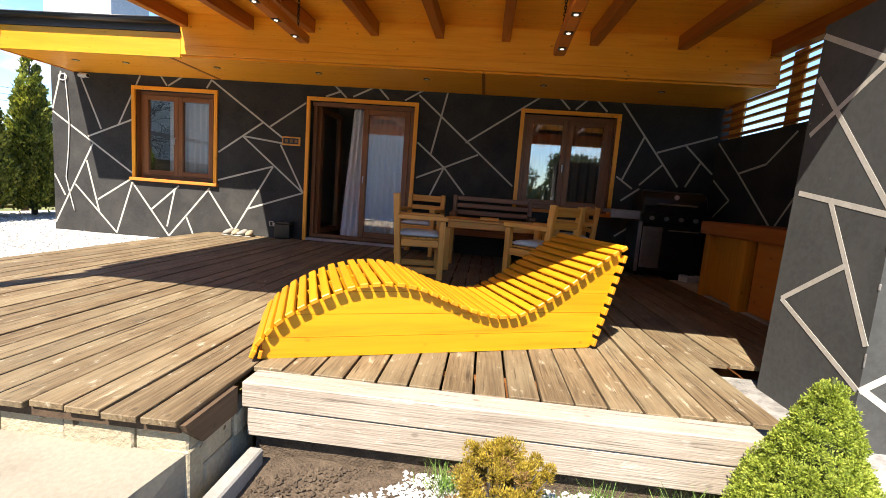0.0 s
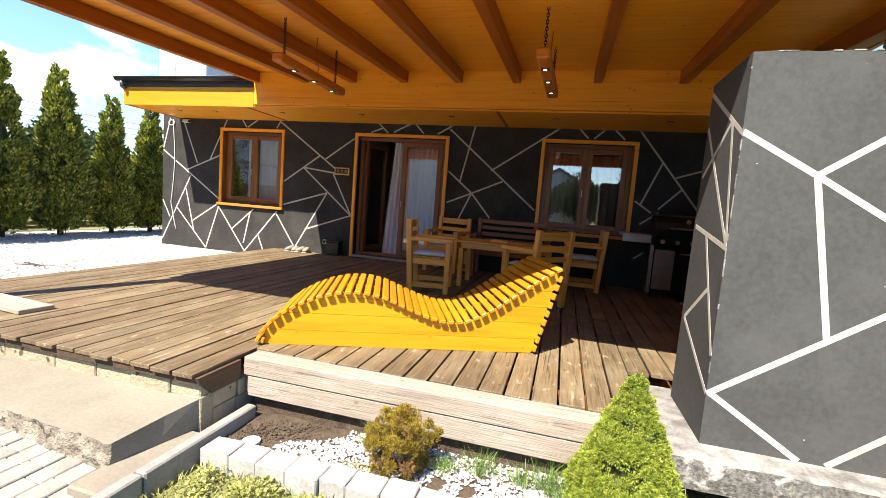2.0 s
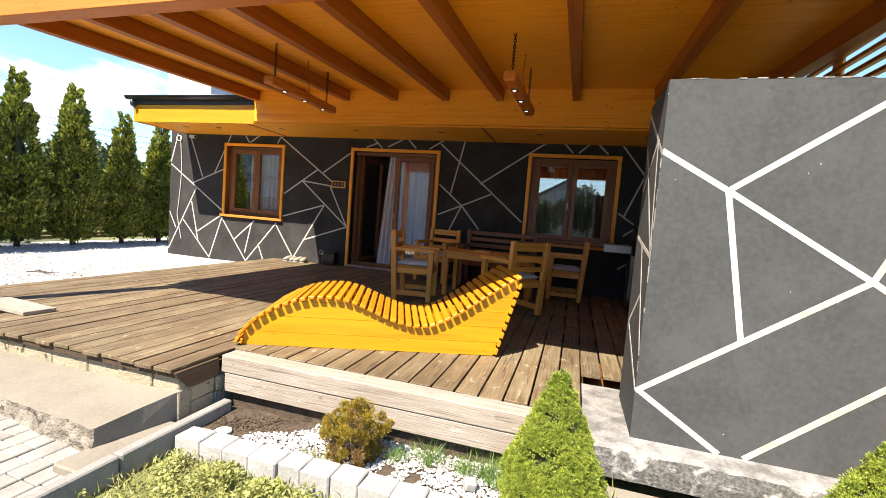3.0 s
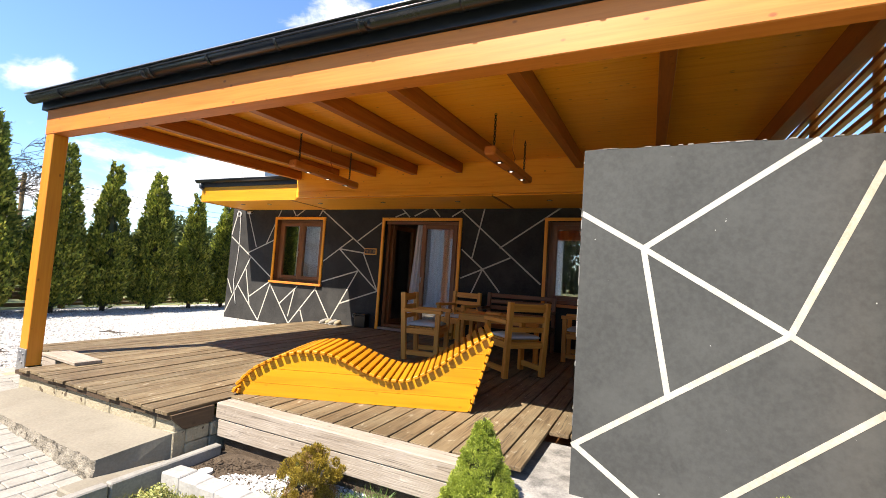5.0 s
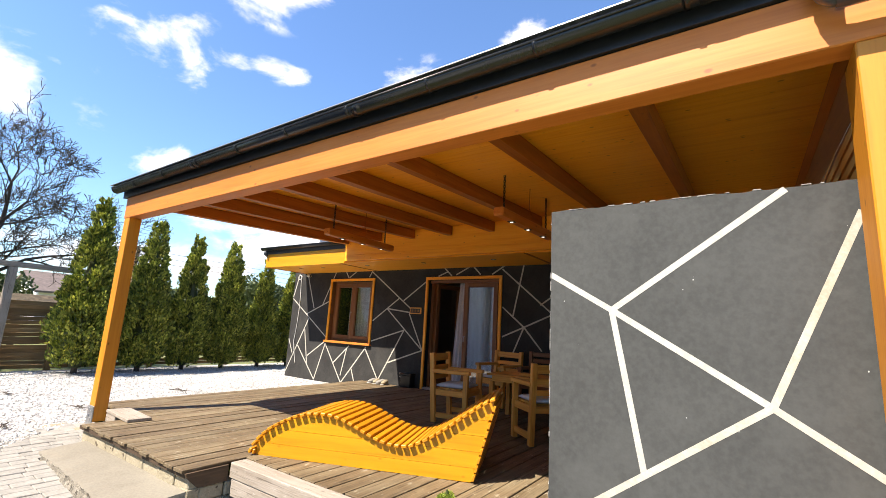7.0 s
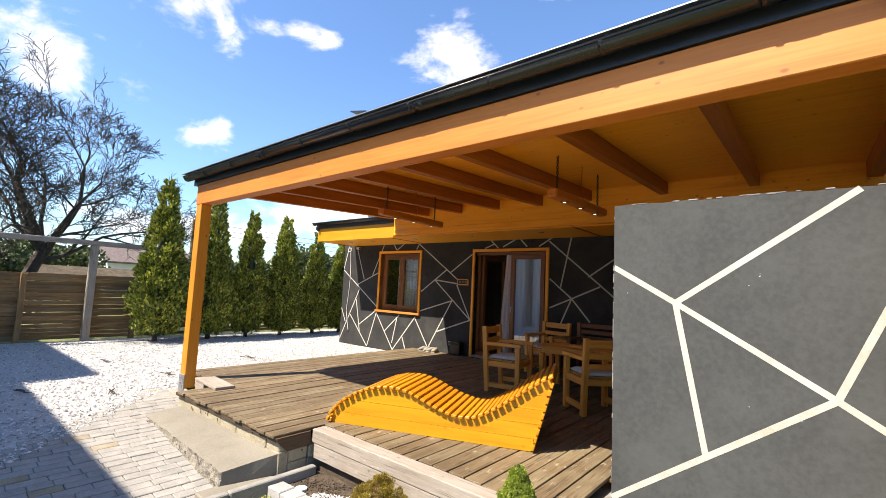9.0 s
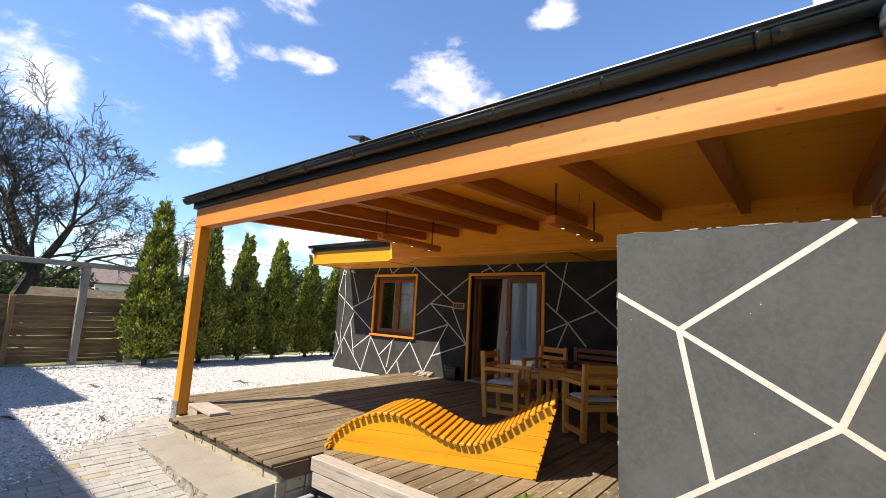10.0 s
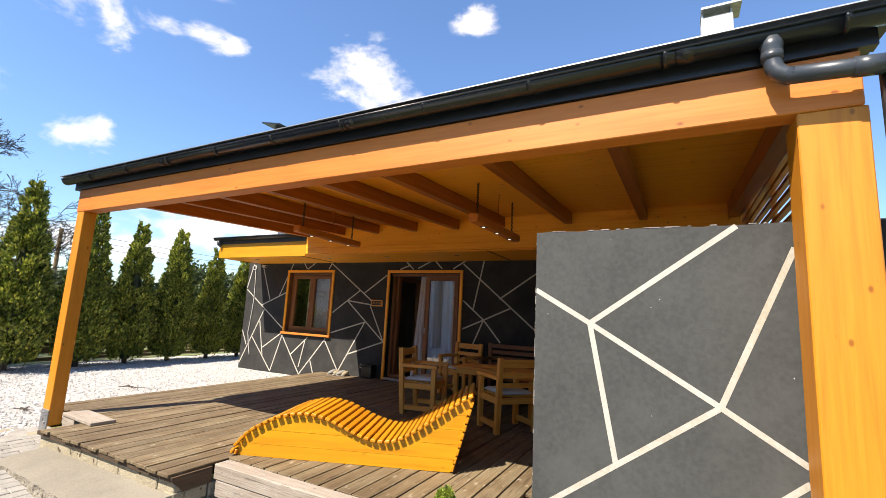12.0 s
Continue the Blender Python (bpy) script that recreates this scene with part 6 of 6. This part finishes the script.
def make_bare_tree(x, y, z, scale, seed, depth=4):
    rng = random.Random(seed)
    t = holder("bare_tree", "large spreading tree still nearly bare, with first buds", "tree", pose(x, y, z))
    bm, tips = bmesh.new(), []
    top = Vector((0.1, 0.42, 2.0)) * scale
    tube(bm, [(0, -0.12, -0.2), (0.03, 0.05, 0.9 * scale), top], [0.19 * scale, 0.15 * scale, 0.12 * scale], 9, cap=False)
    for a, lean, ln, r in ((1.2, 0.10, 2.6, 0.095), (1.6, 0.62, 2.5, 0.075), (4.5, 0.55, 2.3, 0.08), (0.3, 0.6, 2.2, 0.06), (3.3, 0.5, 2.3, 0.06), (1.9, 1.0, 2.3, 0.055), (5.2, 0.95, 2.2, 0.05)):
        d = Vector((math.cos(a) * math.sin(lean), math.sin(a) * math.sin(lean), math.cos(lean)))
        limb(bm, rng, top + Vector((0, 0, rng.uniform(-0.35, 0.0))), d, ln * scale, r * scale, depth, tips, 0.02)
    part("trunk", bm, M["bark"], t, "dark trunk and limbs ending in fine twigs")
    nr = np.random.default_rng(seed)
    pts = np.array([p for p in tips for _ in range(2)]) + nr.normal(0, 0.04, (2 * len(tips), 3))
    ob = new("young_foliage", leaf_mesh("young_foliage", pts, nr.normal(0, 1, pts.shape), 0.03, 0.006, M["bud"], nr))
    ob.parent = t


def make_leafy_tree(x, y, h, r, seed, z=-0.4, material="wood_far", name="garden_tree", label="leafy green tree in the far garden"):
    rng = np.random.default_rng(seed)
    rr = random.Random(seed)
    t = holder(name, label, "tree", pose(x, y, z))
    bm = bmesh.new()
    tube(bm, [(0, 0, -0.2), (0.1, 0, h * 0.3), (0, 0.1, h * 0.75)], [0.05 * r, 0.035 * r, 0.012 * r], 7)
    for k in range(7):
        a = rr.uniform(0, 6.28)
        tube(bm, [(0.05, 0, h * rr.uniform(0.25, 0.5)), (0.6 * r * math.cos(a), 0.6 * r * math.sin(a), h * rr.uniform(0.55, 0.85))], [0.02 * r, 0.006 * r], 5)
    part("trunk", bm, M["bark"], t)
    blobs = [(Vector((rr.gauss(0, 0.42) * r, rr.gauss(0, 0.42) * r, h * rr.uniform(0.42, 0.92))), rr.uniform(0.28, 0.5) * r) for _ in range(22)]
    pts = []
    for c, b in blobs:
        v = rng.normal(0, 1, (340, 3))
        v /= np.linalg.norm(v, axis=1, keepdims=True)
        pts.append(np.array(c) + v * b * rng.uniform(0.6, 1.05, (340, 1)))
    pts = np.concatenate(pts)
    ob = new("crown", leaf_mesh("crown", pts, rng.normal(0, 1, pts.shape) + (0, 0, 0.3), 0.09 * r ** 0.5 * 1.7, 0.035 * r ** 0.5 * 1.7, M[material], rng))
    ob.parent = t


def gabled(name, x0, x1, y0, y1, z0, eave, ridge, wallm, roofm, label, along="x", openings=()):
    """A plain house: walls, gable roof with overhang, windows in the face towards the garden."""
    h = holder(name, label, "house")
    bm = bmesh.new()
    box(bm, x0, x1, y0, y1, z0, eave)
    part("wall", bm, wallm, h)
    bm = bmesh.new()
    o = 0.35
    if along == "x":
        ym = (y0 + y1) / 2
        ring = [(y0 - o, eave - 0.12), (ym, ridge), (y1 + o, eave - 0.12), (y1 + o, eave + 0.03), (ym, ridge + 0.18), (y0 - o, eave + 0.03)]
        a = [bm.verts.new((x0 - o, y, z)) for y, z in ring]
        c = [bm.verts.new((x1 + o, y, z)) for y, z in ring]
        gab = [[(x, y0, eave), (x, y1, eave), (x, ym, ridge)] for x in (x0, x1)]
    else:
        xm = (x0 + x1) / 2
        ring = [(x0 - o, eave - 0.12), (xm, ridge), (x1 + o, eave - 0.12), (x1 + o, eave + 0.03), (xm, ridge + 0.18), (x0 - o, eave + 0.03)]
        a = [bm.verts.new((x, y0 - o, z)) for x, z in ring]
        c = [bm.verts.new((x, y1 + o, z)) for x, z in ring]
        gab = [[(x0, y, eave), (x1, y, eave), (xm, y, ridge)] for y in (y0, y1)]
    for i in range(6):
        j = (i + 1) % 6
        bm.faces.new((a[i], a[j], c[j], c[i]))
    for q in (a, c):
        bm.faces.new((q[0], q[1], q[4], q[5]))
        bm.faces.new((q[1], q[2], q[3], q[4]))
    part("roof", bm, roofm, h)
    bm = bmesh.new()
    for g in gab:
        bm.faces.new([bm.verts.new(v) for v in g])
    part("gable", bm, wallm, h)
    for x, z, w, t in openings:
        wd = part("window", boxed(x - w / 2 - 0.08, x + w / 2 + 0.08, y1 + 0.002, y1 + 0.05, z - 0.08, z + t + 0.08, bevel=0.01), M["whiteplastic"], h)
        part("pane", boxed(x - w / 2, x + w / 2, y1 + 0.052, y1 + 0.06, z, z + t), M["black"], wd)
    return h


def make_surroundings():
    make_bare_tree(-12.6, 1.2, -0.2, 1.04, 17, 5)
    make_bare_tree(-19.0, -6.0, -0.2, 1.4, 23, 3)
    hut = holder("thatched_shelter", "low garden shelter with an old thatched roof beyond the fence", "shelter")
    part("roof", prism(bmesh.new(), [(-15.6, 1.08), (-14.7, 1.50), (-13.8, 1.08), (-13.8, 0.98), (-15.6, 0.98)], 1.7, 4.6), M["hay"], hut)
    for x in (-15.4, -14.0):
        for y in (1.9, 3.2, 4.4):
            part("post", boxed(x - 0.06, x + 0.06, y - 0.06, y + 0.06, -0.4, 1.03), M["fence_z"], hut)
    gabled("far_house", -52, -44, 10.5, 17.5, -0.5, 2.4, 4.0, M["plaster"], M["redroof"], "distant white house with a brown roof beyond the fence", "y")
    gabled("neighbour_house", -2.6, 3.0, -33, -25, -0.5, 3.1, 4.75, M["plaster"], M["redroof"], "white gabled neighbour house across the garden", "y", ((-0.9, 1.2, 1.0, 1.3), (1.2, 1.2, 1.0, 1.3)))
    gabled("barn", -18.0, -7.35, -9.6, -3.55, -0.5, 6.37, 7.6, M["plaster"], M["redroof"], "tall plain outbuilding behind the yard whose shade falls on the gravel", "x")
    gabled("garage", -6.9, -2.05, -9.6, -3.55, -0.5, 5.15, 6.2, M["plaster"], M["redroof"], "lower plain outbuilding beside the tall one behind the yard", "x")
    r = random.Random(14)
    k = 0
    for x, y, h, w in ((-5, -21, 5.2, 2.3), (5.5, -18, 4.4, 2.0), (9.5, -20, 5.0, 2.4), (13, -17, 4.6, 2.2), (17, -21, 6.0, 2.8), (2.2, -24, 4.6, 2.1), (-1.5, -19, 3.2, 1.5),
                       (-24, 1.5, 2.6, 1.6), (-27, 4.5, 3.0, 1.9), (-24, 9.5, 2.5, 1.6), (-30, -3, 3.2, 2.0), (-24, 17, 3.6, 2.0)):
        make_leafy_tree(x, y, h, w, 40 + k)
        k += 1
    # a far belt of woodland on all sides
    rng = np.random.default_rng(77)
    pts = []
    for a in np.linspace(0, 2 * math.pi, 230, endpoint=False):
        dist = rng.uniform(62, 75)
        top = rng.uniform(3.2, 6.0)
        v = rng.normal(0, 1, (230, 3))
        v /= np.linalg.norm(v, axis=1, keepdims=True)
        pts.append(np.array([math.cos(a) * dist, math.sin(a) * dist, top * 0.42]) + v * (1.8, 1.8, top * 0.55) * rng.uniform(0.5, 1, (230, 1)))
    pts = np.concatenate(pts)
    ob = new("far_woods", leaf_mesh("far_woods", pts, rng.normal(0, 1, pts.shape), 0.9, 0.36, M["wood_far"], rng))
    tagged(ob, "belt of green woodland in the distance", "woods", "", "stuff")
    w = holder("power_line", "overhead wires on a far pole", "power line")
    part("pole", tube(bmesh.new(), [(-24, 9.5, -0.4), (-24, 9.5, 4.6)], 0.09, 8), M["fence_z"], w)
    for z in (4.5, 4.2, 3.9):
        part("wire", tube(bmesh.new(), [(-24, 9.5, z), (-22.5, 18, z - 0.35), (-21, 27, z), (-18, 45, z)], 0.012, 4), M["black"], w)


make_lounger()
make_furniture()
make_grill()
make_counter()
TWIGS = ((-4.09, 1.23, 0.35), (-5.62, 3.80, 0.45), (-4.82, 2.12, 0.3), (-4.69, 0.49, 0.3), (-6.56, 1.73, 0.3))


def make_twigs():
    """Dead twigs dropped on the gravel."""
    r = random.Random(12)
    for x, y, ln in TWIGS:
        bm = bmesh.new()
        for _ in range(3):
            a = r.uniform(-0.5, 0.5)
            pts = [(x + ln * (k / 4 - 0.5) * math.cos(a) + r.uniform(-0.02, 0.02), y + ln * (k / 4 - 0.5) * math.sin(a) + r.uniform(-0.02, 0.02), level(x, y) + 0.012 + r.uniform(0, 0.01)) for k in range(5)]
            tube(bm, pts, [0.006, 0.008, 0.007, 0.005, 0.003], 5)
        thing("dead_twig", bm, M["bark"], "small dark dead twigs lying on the white gravel", "twig", group="twigs on the gravel")


make_twigs()
make_hanging_lamp(-1.85, 0.5)
make_hanging_lamp(0.715, -2)
make_small()
make_bed()
make_plants()
make_hedge()
make_fence()
make_surroundings()


# ---- pieces of floors, last ----
make_paving()
make_deck()
